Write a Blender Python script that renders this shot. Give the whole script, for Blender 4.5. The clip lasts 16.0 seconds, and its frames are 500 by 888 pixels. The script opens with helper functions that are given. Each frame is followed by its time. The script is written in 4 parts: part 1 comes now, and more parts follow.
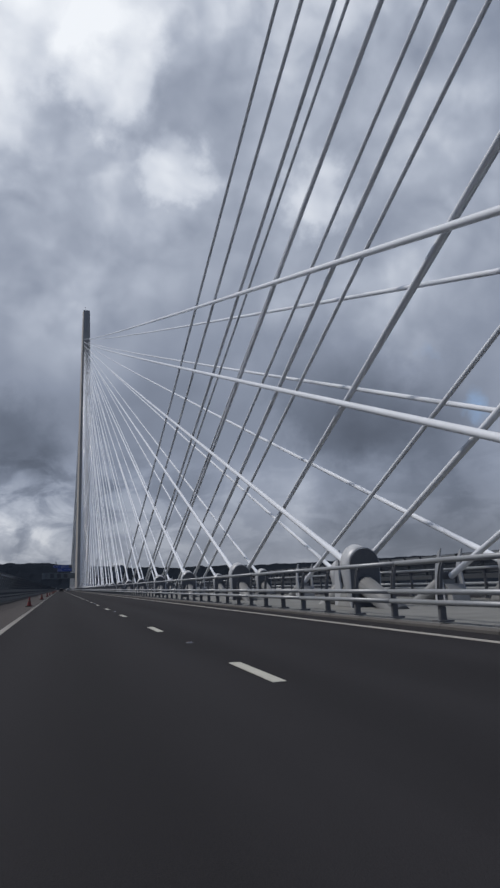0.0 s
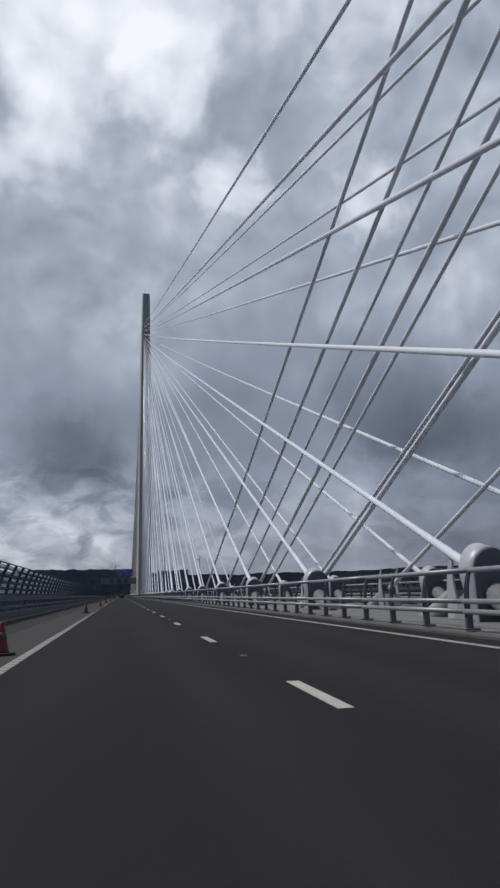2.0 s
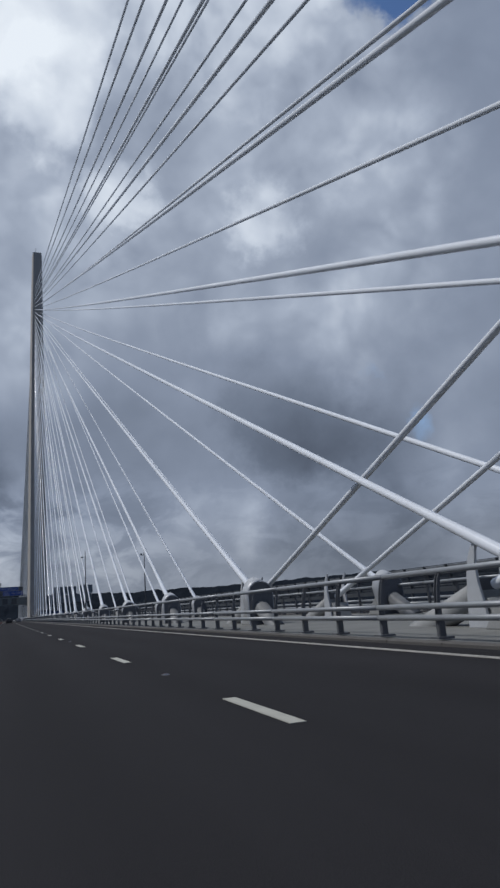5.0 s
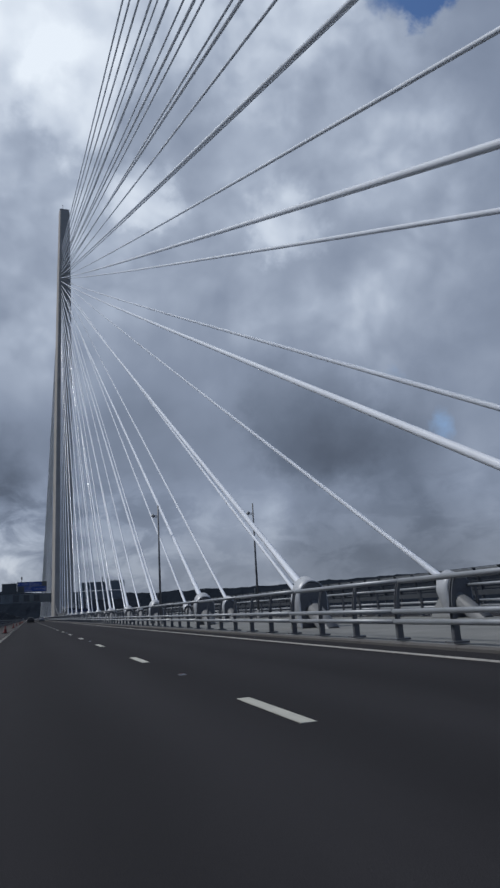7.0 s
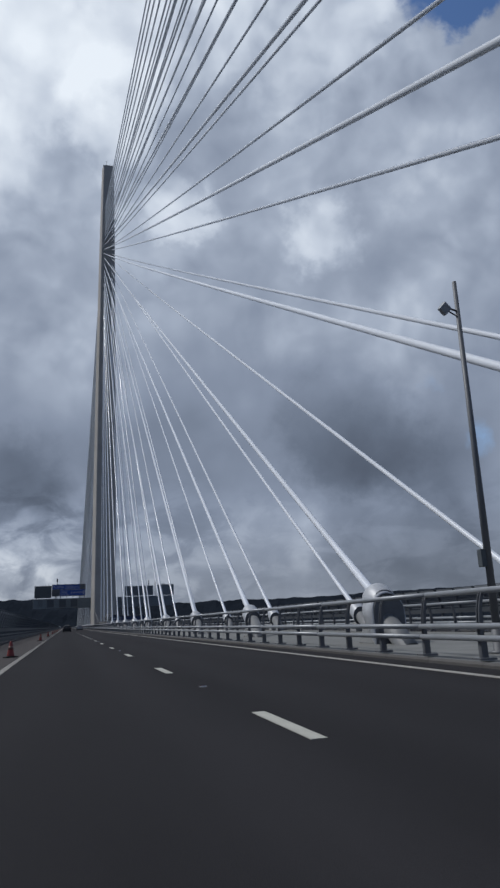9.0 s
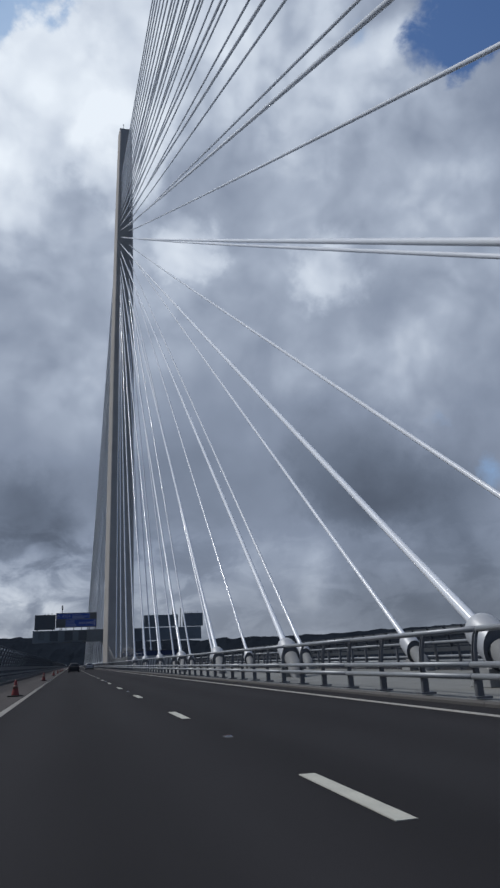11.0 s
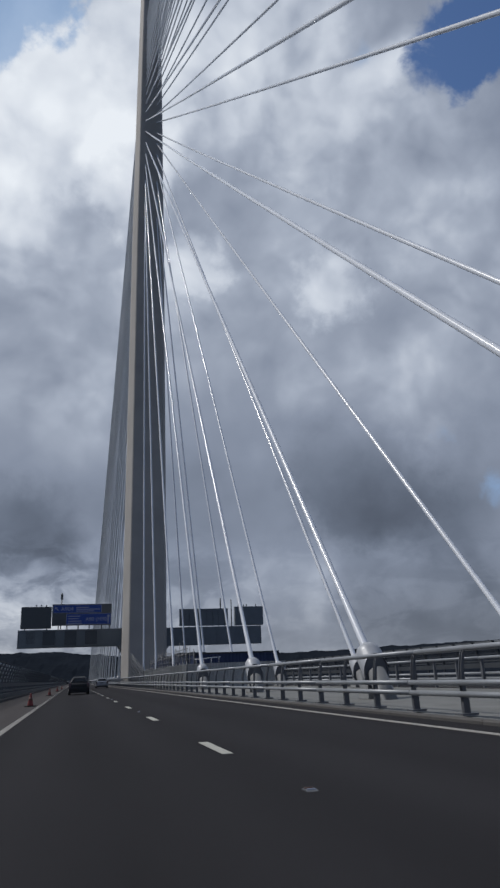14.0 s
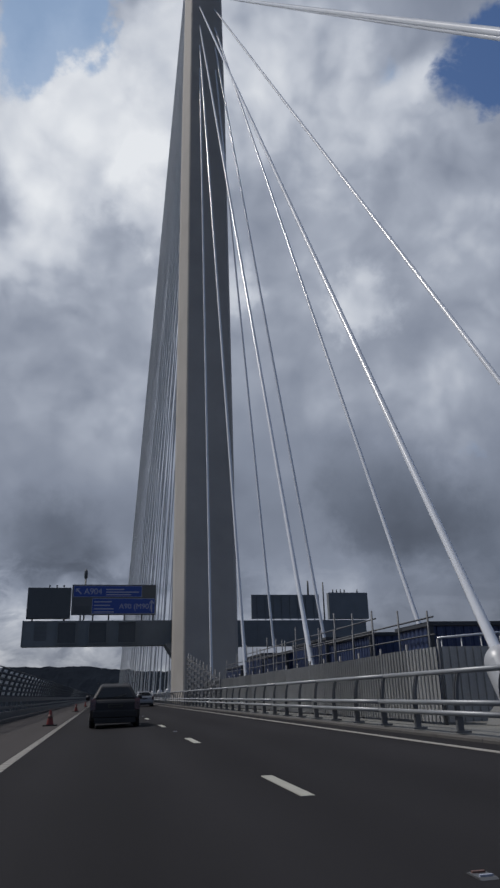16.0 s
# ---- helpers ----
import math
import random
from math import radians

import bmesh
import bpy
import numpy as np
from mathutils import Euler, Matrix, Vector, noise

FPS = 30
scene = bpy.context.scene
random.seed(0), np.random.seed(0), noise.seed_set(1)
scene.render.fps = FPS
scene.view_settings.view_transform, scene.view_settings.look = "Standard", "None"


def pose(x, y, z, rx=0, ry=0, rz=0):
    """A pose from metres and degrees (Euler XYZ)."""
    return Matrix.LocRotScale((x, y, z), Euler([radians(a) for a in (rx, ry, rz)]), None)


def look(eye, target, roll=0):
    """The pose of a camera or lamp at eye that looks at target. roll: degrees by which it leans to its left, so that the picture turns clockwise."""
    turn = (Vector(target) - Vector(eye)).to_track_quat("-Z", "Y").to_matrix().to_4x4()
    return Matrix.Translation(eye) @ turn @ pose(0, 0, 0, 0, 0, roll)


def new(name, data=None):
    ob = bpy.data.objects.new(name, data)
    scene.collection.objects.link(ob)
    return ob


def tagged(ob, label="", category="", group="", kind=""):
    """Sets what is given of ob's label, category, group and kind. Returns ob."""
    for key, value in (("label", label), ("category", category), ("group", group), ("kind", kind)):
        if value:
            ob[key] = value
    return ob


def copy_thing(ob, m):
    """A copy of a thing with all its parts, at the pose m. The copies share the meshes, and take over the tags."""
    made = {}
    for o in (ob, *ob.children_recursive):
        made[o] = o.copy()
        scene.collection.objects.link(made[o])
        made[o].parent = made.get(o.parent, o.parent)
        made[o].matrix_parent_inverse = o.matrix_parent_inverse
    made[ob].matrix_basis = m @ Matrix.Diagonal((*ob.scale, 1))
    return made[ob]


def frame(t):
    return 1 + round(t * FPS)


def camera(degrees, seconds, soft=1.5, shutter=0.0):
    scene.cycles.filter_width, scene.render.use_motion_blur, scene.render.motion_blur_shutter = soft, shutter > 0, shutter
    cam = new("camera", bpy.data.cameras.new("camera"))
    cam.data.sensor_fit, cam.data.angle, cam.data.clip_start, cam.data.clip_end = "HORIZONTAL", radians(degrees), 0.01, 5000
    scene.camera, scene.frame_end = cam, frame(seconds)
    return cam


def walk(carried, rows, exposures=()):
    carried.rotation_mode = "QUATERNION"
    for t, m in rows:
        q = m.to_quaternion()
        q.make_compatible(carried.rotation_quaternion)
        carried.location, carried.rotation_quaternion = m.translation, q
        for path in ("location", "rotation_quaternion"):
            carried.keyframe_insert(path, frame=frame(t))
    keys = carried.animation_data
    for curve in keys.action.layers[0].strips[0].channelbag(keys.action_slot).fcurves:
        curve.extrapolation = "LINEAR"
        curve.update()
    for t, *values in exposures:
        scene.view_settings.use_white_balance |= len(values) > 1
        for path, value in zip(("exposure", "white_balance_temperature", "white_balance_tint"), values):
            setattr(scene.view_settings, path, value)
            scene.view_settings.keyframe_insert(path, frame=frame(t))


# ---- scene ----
FOV = 39.58
EYE = 1.058
PATH = [
    (0.0, -0.001, -0.22, 101.35, 1.77, -14.98),
    (0.5, 0.106, 9.21, 98.63, 2.23, -15.08),
    (1.0, 0.211, 18.87, 101.33, 2.49, -13.46),
    (1.5, 0.247, 27.90, 103.22, 1.31, -12.15),
    (2.0, 0.266, 36.83, 102.07, 1.38, -10.29),
    (2.5, 0.202, 45.91, 101.93, 0.83, -10.31),
    (3.0, 0.169, 54.86, 104.65, 0.97, -9.22),
    (3.5, 0.129, 63.89, 103.25, 0.87, -11.02),
    (4.0, -0.005, 72.84, 104.08, 2.44, -13.60),
    (4.2, -0.117, 76.56, 102.98, 3.13, -18.20),
    (6.3, -0.080, 114.42, 103.00, 4.25, -18.95),
    (6.5, -0.060, 118.01, 102.75, 4.10, -19.05),
    (7.0, -0.117, 127.00, 103.15, 3.25, -17.23),
    (7.5, -0.035, 135.98, 105.31, 2.75, -15.54),
    (8.0, -0.040, 144.85, 106.90, 3.36, -14.84),
    (8.5, 0.109, 153.97, 105.93, 2.64, -14.35),
    (9.0, 0.096, 162.97, 104.19, 2.34, -14.46),
    (9.2, 0.146, 166.60, 106.55, 2.70, -14.27),
    (11.3, 0.154, 206.20, 107.38, 2.45, -13.70),
    (11.5, 0.174, 209.98, 107.59, 2.56, -13.71),
    (12.0, 0.174, 219.43, 107.08, 2.27, -13.75),
    (12.5, 0.094, 228.96, 107.00, 2.26, -13.76),
    (13.0, 0.075, 238.55, 107.49, 2.20, -13.86),
    (13.5, 0.112, 248.00, 107.20, 1.15, -13.69),
    (14.0, 0.134, 257.83, 108.42, 2.16, -13.47),
    (14.5, 0.137, 267.51, 108.31, 1.56, -13.29),
    (15.0, 0.093, 277.10, 108.82, 1.75, -13.66),
    (15.5, 0.110, 286.85, 109.55, 2.20, -13.42),
    (16.0, 0.091, 296.29, 109.76, 1.41, -11.30),
]
EXPOSURES = [(0.0, -0.08, 6050, 10), (2.0, -0.05, 6030, 10), (3.0, -0.09, 6000, 10), (4.0, -0.17, 5920, 9), (6.5, -0.15, 5750, 8), (9.0, -0.15, 5800, 8), (12.0, -0.13, 5800, 8), (14.0, -0.17, 5950, 9), (15.0, -0.27, 5950, 9), (16.0, -0.27, 6080, 10)]
cam = camera(FOV, 16.0, soft=2.5)
walk(cam, [(t, pose(x, y, EYE, rx, ry, rz)) for t, x, y, rx, ry, rz in PATH], EXPOSURES)

# ---------------------------------------------------------------- light
SUN_AZ, SUN_EL = radians(-64), radians(54)      # from +y towards -x, and up
sun_dir = Vector((math.sin(SUN_AZ) * math.cos(SUN_EL), math.cos(SUN_AZ) * math.cos(SUN_EL), math.sin(SUN_EL)))
sun = new("sun", bpy.data.lights.new("sun", "SUN"))
sun.data.energy, sun.data.angle, sun.data.color = 2.7, radians(5), (1.0, 0.91, 0.80)
sun.matrix_world = look(sun_dir * 300, (0, 0, 0))

world = bpy.data.worlds.new("sky")
scene.world = world
world.use_nodes = True


class Nodes:
    """Short hand for building a node tree."""

    def __init__(self, tree):
        self.tree = tree
        self.nodes = tree.nodes
        self.links = tree.links

    def add(self, kind, **props):
        n = self.nodes.new(kind)
        for key, value in props.items():
            setattr(n, key, value)
        return n

    def put(self, socket, value):
        if isinstance(value, bpy.types.NodeSocket):
            self.links.new(value, socket)
        else:
            socket.default_value = value

    def math(self, op, a, b=0.0, c=0.0, clamp=False):
        n = self.add("ShaderNodeMath", operation=op, use_clamp=clamp)
        for s, v in zip(n.inputs, (a, b, c)):
            self.put(s, v)
        return n.outputs[0]

    def vmath(self, op, a, b=(0, 0, 0)):
        n = self.add("ShaderNodeVectorMath", operation=op)
        self.put(n.inputs[0], a)
        self.put(n.inputs[1], b)
        return n.outputs["Value"] if op in ("DOT_PRODUCT", "LENGTH") else n.outputs[0]

    def noise(self, vector, scale, detail=4.0, rough=0.55, distortion=0.0):
        n = self.add("ShaderNodeTexNoise")
        self.put(n.inputs["Vector"], vector)
        n.inputs["Scale"].default_value = scale
        n.inputs["Detail"].default_value = detail
        n.inputs["Roughness"].default_value = rough
        n.inputs["Distortion"].default_value = distortion
        return n.outputs["Fac"]

    def ramp(self, fac, stops, mode="LINEAR"):
        n = self.add("ShaderNodeValToRGB")
        n.color_ramp.interpolation = mode
        e = n.color_ramp.elements
        while len(e) < len(stops):
            e.new(0.5)
        for el, (pos, col) in zip(e, stops):
            el.position, el.color = pos, (*col, 1)
        self.put(n.inputs[0], fac)
        return n.outputs[0]

    def mix(self, fac, a, b, mode="MIX"):
        n = self.add("ShaderNodeMix", data_type="RGBA", blend_type=mode)
        self.put(n.inputs["Factor"], fac)
        for s, v in ((n.inputs[6], a), (n.inputs[7], b)):
            self.put(s, v if isinstance(v, bpy.types.NodeSocket) else (*v, 1))
        return n.outputs[2]

    def step(self, x, lo, hi):
        n = self.add("ShaderNodeMapRange", interpolation_type="SMOOTHSTEP")
        self.put(n.inputs[0], x)
        n.inputs[1].default_value, n.inputs[2].default_value = lo, hi
        return n.outputs[0]


def build_sky():
    w = Nodes(world.node_tree)
    w.nodes.clear()
    out = w.add("ShaderNodeOutputWorld")
    sky = w.add("ShaderNodeTexSky", sky_type="NISHITA", sun_disc=False)
    sky.sun_elevation, sky.sun_rotation = SUN_EL, SUN_AZ
    sky.air_density, sky.dust_density = 1.0, 0.6
    d = w.vmath("NORMALIZE", w.add("ShaderNodeTexCoord").outputs["Generated"])
    sep = w.add("ShaderNodeSeparateXYZ")
    w.put(sep.inputs[0], d)
    z = sep.outputs[2]
    # the cloud sheet: directions laid out on a level plane
    up = w.math("ADD", w.math("MAXIMUM", z, 0.0), 0.45)
    flat = w.add("ShaderNodeCombineXYZ")
    w.put(flat.inputs[0], w.math("DIVIDE", sep.outputs[0], up))
    w.put(flat.inputs[1], w.math("DIVIDE", sep.outputs[1], up))
    flat.inputs[2].default_value = 3.7
    f = flat.outputs[0]
    big = w.noise(f, 1.5, 2.0, 0.45, 0.3)
    # directions shaken a little, so that heaps of cloud get ragged outlines
    curl = w.add("ShaderNodeTexNoise")
    w.put(curl.inputs["Vector"], d)
    curl.inputs["Scale"].default_value, curl.inputs["Detail"].default_value = 6.0, 4.0
    bend = w.add("ShaderNodeVectorMath", operation="SCALE")
    w.put(bend.inputs[0], w.vmath("SUBTRACT", curl.outputs["Color"], (0.5, 0.5, 0.5)))
    bend.inputs["Scale"].default_value = 0.11
    heap_at = w.vmath("ADD", d, bend.outputs[0])

    def heaps(vector, scale):
        """Rounded heaps of cloud with smaller ones on them; 1 on a crown, 0 in a cleft."""
        n = w.add("ShaderNodeTexVoronoi", feature="SMOOTH_F1", normalize=True)
        w.put(n.inputs["Vector"], vector)
        for key, value in (("Scale", scale), ("Detail", 2.5), ("Roughness", 0.50), ("Lacunarity", 2.2), ("Smoothness", 0.30)):
            n.inputs[key].default_value = value
        return w.math("SUBTRACT", 1.0, n.outputs["Distance"])

    # light on the heaps: their height against the height a little nearer to the sun
    nearer = tuple(sun_dir * 0.10)
    relief = w.math("SUBTRACT", w.noise(d, 4.0, 3.0, 0.45, 0.2), w.noise(w.vmath("ADD", d, nearer), 4.0, 3.0, 0.45, 0.2))
    crown = heaps(heap_at, 8.0)
    lit = w.math("SUBTRACT", crown, heaps(w.vmath("ADD", heap_at, tuple(sun_dir * 0.04)), 8.0))
    puff = w.noise(d, 9.0, 5.0, 0.55, 0.1)
    wisp = w.noise(heap_at, 16.0, 5.0, 0.6, 0.4)
    # thin level streaks low over the horizon
    low = w.add("ShaderNodeCombineXYZ")
    w.put(low.inputs[0], w.math("MULTIPLY", sep.outputs[0], 15.0))
    w.put(low.inputs[1], w.math("MULTIPLY", z, 27.0))
    streak = w.noise(low.outputs[0], 1.0, 5.0, 0.58, 0.5)
    streak = w.math("MULTIPLY_ADD", w.step(streak, 0.40, 0.60), 0.42, w.math("MULTIPLY", streak, 0.58))
    # directions shaken a little, so that the banks get ragged outlines
    shake = w.add("ShaderNodeTexNoise")
    w.put(shake.inputs["Vector"], d)
    shake.inputs["Scale"].default_value, shake.inputs["Detail"].default_value, shake.inputs["Roughness"].default_value = 8.0, 6.0, 0.6
    off = w.add("ShaderNodeVectorMath", operation="SCALE")
    w.put(off.inputs[0], w.vmath("SUBTRACT", shake.outputs["Color"], (0.5, 0.5, 0.5)))
    off.inputs["Scale"].default_value = 0.14
    d2 = w.vmath("ADD", d, off.outputs[0])

    def mass(total, at, size, amount, core=0.12):
        """A bank of cloud, or a thin place, round a direction of the sky; size in degrees, core the even part of it."""
        far = w.vmath("LENGTH", w.vmath("SUBTRACT", d2, tuple(Vector(at).normalized())))
        n = w.add("ShaderNodeMapRange", interpolation_type="SMOOTHSTEP")
        w.put(n.inputs[0], far)
        n.inputs[1].default_value, n.inputs[2].default_value = radians(size), radians(size) * core
        return w.math("MULTIPLY_ADD", n.outputs[0], amount, total)

    v = w.math("ADD", w.math("MULTIPLY_ADD", big, 0.30, -0.15), w.math("MULTIPLY", relief, 0.45))
    for bank in (*BRIGHT_BANKS, *GREY_BANKS, *LOW_BANKS):
        v = mass(v, *bank)
    v = w.math("ADD", v, 0.45)
    heaped = w.step(v, 0.42, 0.78)
    v = w.math("MULTIPLY_ADD", lit, w.math("MULTIPLY_ADD", heaped, 1.30, 0.16), v)
    v = w.math("MULTIPLY_ADD", w.math("SUBTRACT", crown, 0.60), w.math("MULTIPLY_ADD", heaped, 0.26, 0.04), v)
    v = w.math("MULTIPLY_ADD", w.math("SUBTRACT", puff, 0.5), w.math("MULTIPLY_ADD", heaped, 0.14, 0.08), v)
    v = w.math("MULTIPLY_ADD", w.math("SUBTRACT", wisp, 0.5), 0.035, v)
    v = w.math("MULTIPLY_ADD", w.math("SUBTRACT", streak, 0.5), w.math("MULTIPLY", w.step(z, 0.22, 0.12), w.math("MULTIPLY_ADD", w.step(sep.outputs[0], 0.30, 0.02), 0.36, 0.14)), v)
    cloud = w.ramp(w.math("MULTIPLY", v, 0.72), [(0.0, (0.085, 0.096, 0.122)), (0.16, (0.165, 0.185, 0.228)), (0.325, (0.285, 0.31, 0.37)),
                                                 (0.49, (0.45, 0.475, 0.532)), (0.65, (0.66, 0.675, 0.71)), (0.82, (0.82, 0.822, 0.83)), (1.0, (0.97, 0.96, 0.94))])
    # holes through to the blue, with wisps across them
    gap = 0.0
    for bank in GAPS:
        gap = mass(gap, *bank)
    gap = w.math("MULTIPLY", gap, w.math("MULTIPLY_ADD", puff, -2.2, 2.1))
    gap = w.math("MULTIPLY_ADD", w.math("SUBTRACT", wisp, 0.5), -1.1, gap)
    gap = w.step(gap, 0.30, 0.72)
    blue = w.mix(1.0, sky.outputs[0], (0.085, 0.092, 0.105), "MULTIPLY")
    col = w.mix(gap, cloud, blue)
    # thin pale-blue places
    veil = 0.0
    for bank in VEILS:
        veil = mass(veil, *bank)
    veil = w.math("MULTIPLY", veil, w.math("MULTIPLY_ADD", puff, -2.2, 2.1))
    veil = w.step(w.math("MULTIPLY_ADD", w.math("SUBTRACT", wisp, 0.5), -0.7, veil), 0.30, 0.75)
    col = w.mix(w.math("MULTIPLY", veil, 0.78), col, (0.30, 0.43, 0.63))
    # hazier, warmer air close to the horizon
    col = w.mix(w.math("MULTIPLY_ADD", w.step(z, 0.0, 0.16), -0.8, 0.8), col, w.mix(1.0, col, (1.06, 1.0, 0.90), "MULTIPLY"))
    # heavier cloud away from the sun's side
    side = w.vmath("DOT_PRODUCT", d, tuple(Vector((-0.35, 0.94, 0.0)).normalized()))
    dim = w.step(side, -0.35, 0.55)
    col = w.mix(1.0, col, w.mix(dim, (0.54, 0.62, 0.76), (1, 1, 1)), "MULTIPLY")
    # the ground's own dim light below the horizon
    col = w.mix(w.step(z, -0.06, 0.0), (0.06, 0.065, 0.07), col)
    bg = w.add("ShaderNodeBackground")
    w.put(bg.inputs[0], col)
    bg.inputs[1].default_value = 1.0
    w.links.new(bg.outputs[0], out.inputs[0])


# banks of cloud: direction, size in degrees, how much brighter or darker, even core
BRIGHT_BANKS = [((0.02, 0.76, 0.65), 25, 0.21), ((-0.07, 0.735, 0.675), 8, 0.38, 0.5), ((0.01, 0.70, 0.71), 8, 0.24, 0.4), ((0.042, 0.770, 0.635), 5, 0.26, 0.5),
                ((-0.12, 0.805, 0.58), 8, 0.22), ((0.15, 0.63, 0.76), 10, 0.20), ((0.28, 0.66, 0.69), 8, 0.19, 0.3), ((0.385, 0.61, 0.70), 7, 0.24),
                ((0.139, 0.826, 0.546), 3.6, 0.20, 0.6), ((0.335, 0.794, 0.507), 3.6, 0.22, 0.5), ((0.45, 0.69, 0.57), 8, 0.22), ((-0.60, 0.45, 0.66), 38, 0.20)]
GREY_BANKS = [((0.43, 0.835, 0.345), 9, 0.15), ((0.50, 0.76, 0.42), 8, 0.14), ((0.385, 0.885, 0.258), 7.0, -0.16, 0.5), ((0.47, 0.86, 0.19), 10, -0.12),
              ((0.385, 0.90, 0.20), 8, -0.06), ((0.20, 0.78, 0.60), 8, -0.06), ((-0.02, 0.91, 0.41), 10, -0.03), ((0.295, 0.874, 0.386), 4, 0.10)]
LOW_BANKS = [((-0.08, 0.98, 0.190), 6, -0.18, 0.4), ((-0.03, 0.975, 0.22), 6, -0.08), ((-0.07, 0.985, 0.155), 2.5, 0.16), ((-0.12, 0.987, 0.100), 5, 0.20),
             ((-0.03, 0.995, 0.100), 4.5, 0.14), ((-0.09, 0.994, 0.065), 5, 0.14), ((0.30, 0.945, 0.13), 6, 0.14), ((0.43, 0.893, 0.125), 4, 0.12),
             ((0.42, 0.905, 0.045), 6, -0.16, 0.4), ((0.52, 0.85, 0.06), 6, -0.12)]
GAPS = [((0.415, 0.575, 0.705), 5.6, 0.78, 0.2), ((0.46, 0.52, 0.72), 5.0, 0.60, 0.3)]
VEILS = [((-0.09, 0.625, 0.776), 6.2, 0.92, 0.45), ((-0.13, 0.675, 0.727), 4.2, 0.55, 0.3), ((0.30, 0.62, 0.73), 4.0, 0.40), ((0.475, 0.822, 0.314), 2.6, 0.36), ((0.536, 0.814, 0.223), 4.0, 0.44)]
build_sky()


# ---------------------------------------------------------------- materials
def material(name, base, rough=0.6, metal=0.0, grain=60.0, depth=0.06, stain=0.25, stain_size=1.2, bump=0.15,
             spread=0.0, coat=0.0, rough_var=0.12, gloss=0.5, along=1.0):
    """A surface with fine grain, larger stains, uneven gloss and fine relief, in metres."""
    m = bpy.data.materials.new(name)
    m.use_nodes = True
    w = Nodes(m.node_tree)
    w.nodes.clear()
    out, b = w.add("ShaderNodeOutputMaterial"), w.add("ShaderNodeBsdfPrincipled")
    w.links.new(b.outputs[0], out.inputs[0])
    at = w.add("ShaderNodeTexCoord").outputs["Object"]
    fine = w.noise(at, grain, 4.0, 0.6)
    wide = w.noise(at if along == 1.0 else w.vmath("MULTIPLY", at, (1.0, along, 1.0)), stain_size, 5.0, 0.6)
    k = w.math("MULTIPLY_ADD", fine, depth * 4, 1 - depth * 2)
    k = w.math("MULTIPLY", k, w.math("MULTIPLY_ADD", wide, stain * 2, 1 - stain))
    if spread:
        info = w.add("ShaderNodeObjectInfo").outputs["Random"]
        k = w.math("MULTIPLY", k, w.math("MULTIPLY_ADD", info, spread * 2, 1 - spread))
    c = w.vmath("MULTIPLY", base, (1, 1, 1))
    sc = w.add("ShaderNodeVectorMath", operation="SCALE")
    w.put(sc.inputs[0], c)
    w.put(sc.inputs["Scale"], k)
    w.put(b.inputs["Base Color"], sc.outputs[0])
    w.put(b.inputs["Roughness"], w.math("MULTIPLY_ADD", wide, rough_var * 2, rough - rough_var, clamp=True))
    b.inputs["Metallic"].default_value = metal
    b.inputs["Coat Weight"].default_value = coat
    b.inputs["Specular IOR Level"].default_value = gloss
    if bump:
        bp = w.add("ShaderNodeBump")
        bp.inputs["Strength"].default_value = bump
        bp.inputs["Distance"].default_value = 0.01
        w.put(bp.inputs["Height"], fine)
        w.put(b.inputs["Normal"], bp.outputs[0])
    return m


def glass(name, tint, rough=0.03):
    m = bpy.data.materials.new(name)
    m.use_nodes = True
    b = m.node_tree.nodes["Principled BSDF"]
    b.inputs["Base Color"].default_value = (*tint, 1)
    b.inputs["Roughness"].default_value = rough
    b.inputs["Transmission Weight"].default_value = 0.6
    b.inputs["IOR"].default_value = 1.45
    return m




def asphalt(name, base):
    """Dark asphalt: stone grain, long stains along the road, wheel tracks a little paler and smoother than the oily strips between them."""
    m = material(name, base, 0.93, gloss=0.10, along=0.02, grain=90, depth=0.14, stain=0.34, stain_size=0.9, bump=0.5)
    w = Nodes(m.node_tree)
    b = next(n for n in w.nodes if n.type == "BSDF_PRINCIPLED")
    at = w.add("ShaderNodeTexCoord").outputs["Object"]
    sep = w.add("ShaderNodeSeparateXYZ")
    w.put(sep.inputs[0], at)
    drift = w.noise(w.vmath("MULTIPLY", at, (0.25, 0.02, 1.0)), 1.0, 3.0)
    x = w.math("MULTIPLY_ADD", drift, 0.5, sep.outputs[0])
    track = w.math("COSINE", w.math("MULTIPLY", w.math("SUBTRACT", x, 1.55), 2 * math.pi / 1.877))
    patch = w.noise(w.vmath("MULTIPLY", at, (0.55, 0.10, 1.0)), 1.0, 4.0, 0.6)
    k = w.math("MULTIPLY_ADD", track, 0.09, w.math("MULTIPLY_ADD", patch, 0.50, 0.75))
    old = b.inputs["Base Color"].links[0].from_socket
    sc = w.add("ShaderNodeVectorMath", operation="SCALE")
    w.put(sc.inputs[0], old)
    w.put(sc.inputs["Scale"], k)
    w.put(b.inputs["Base Color"], sc.outputs[0])
    return m


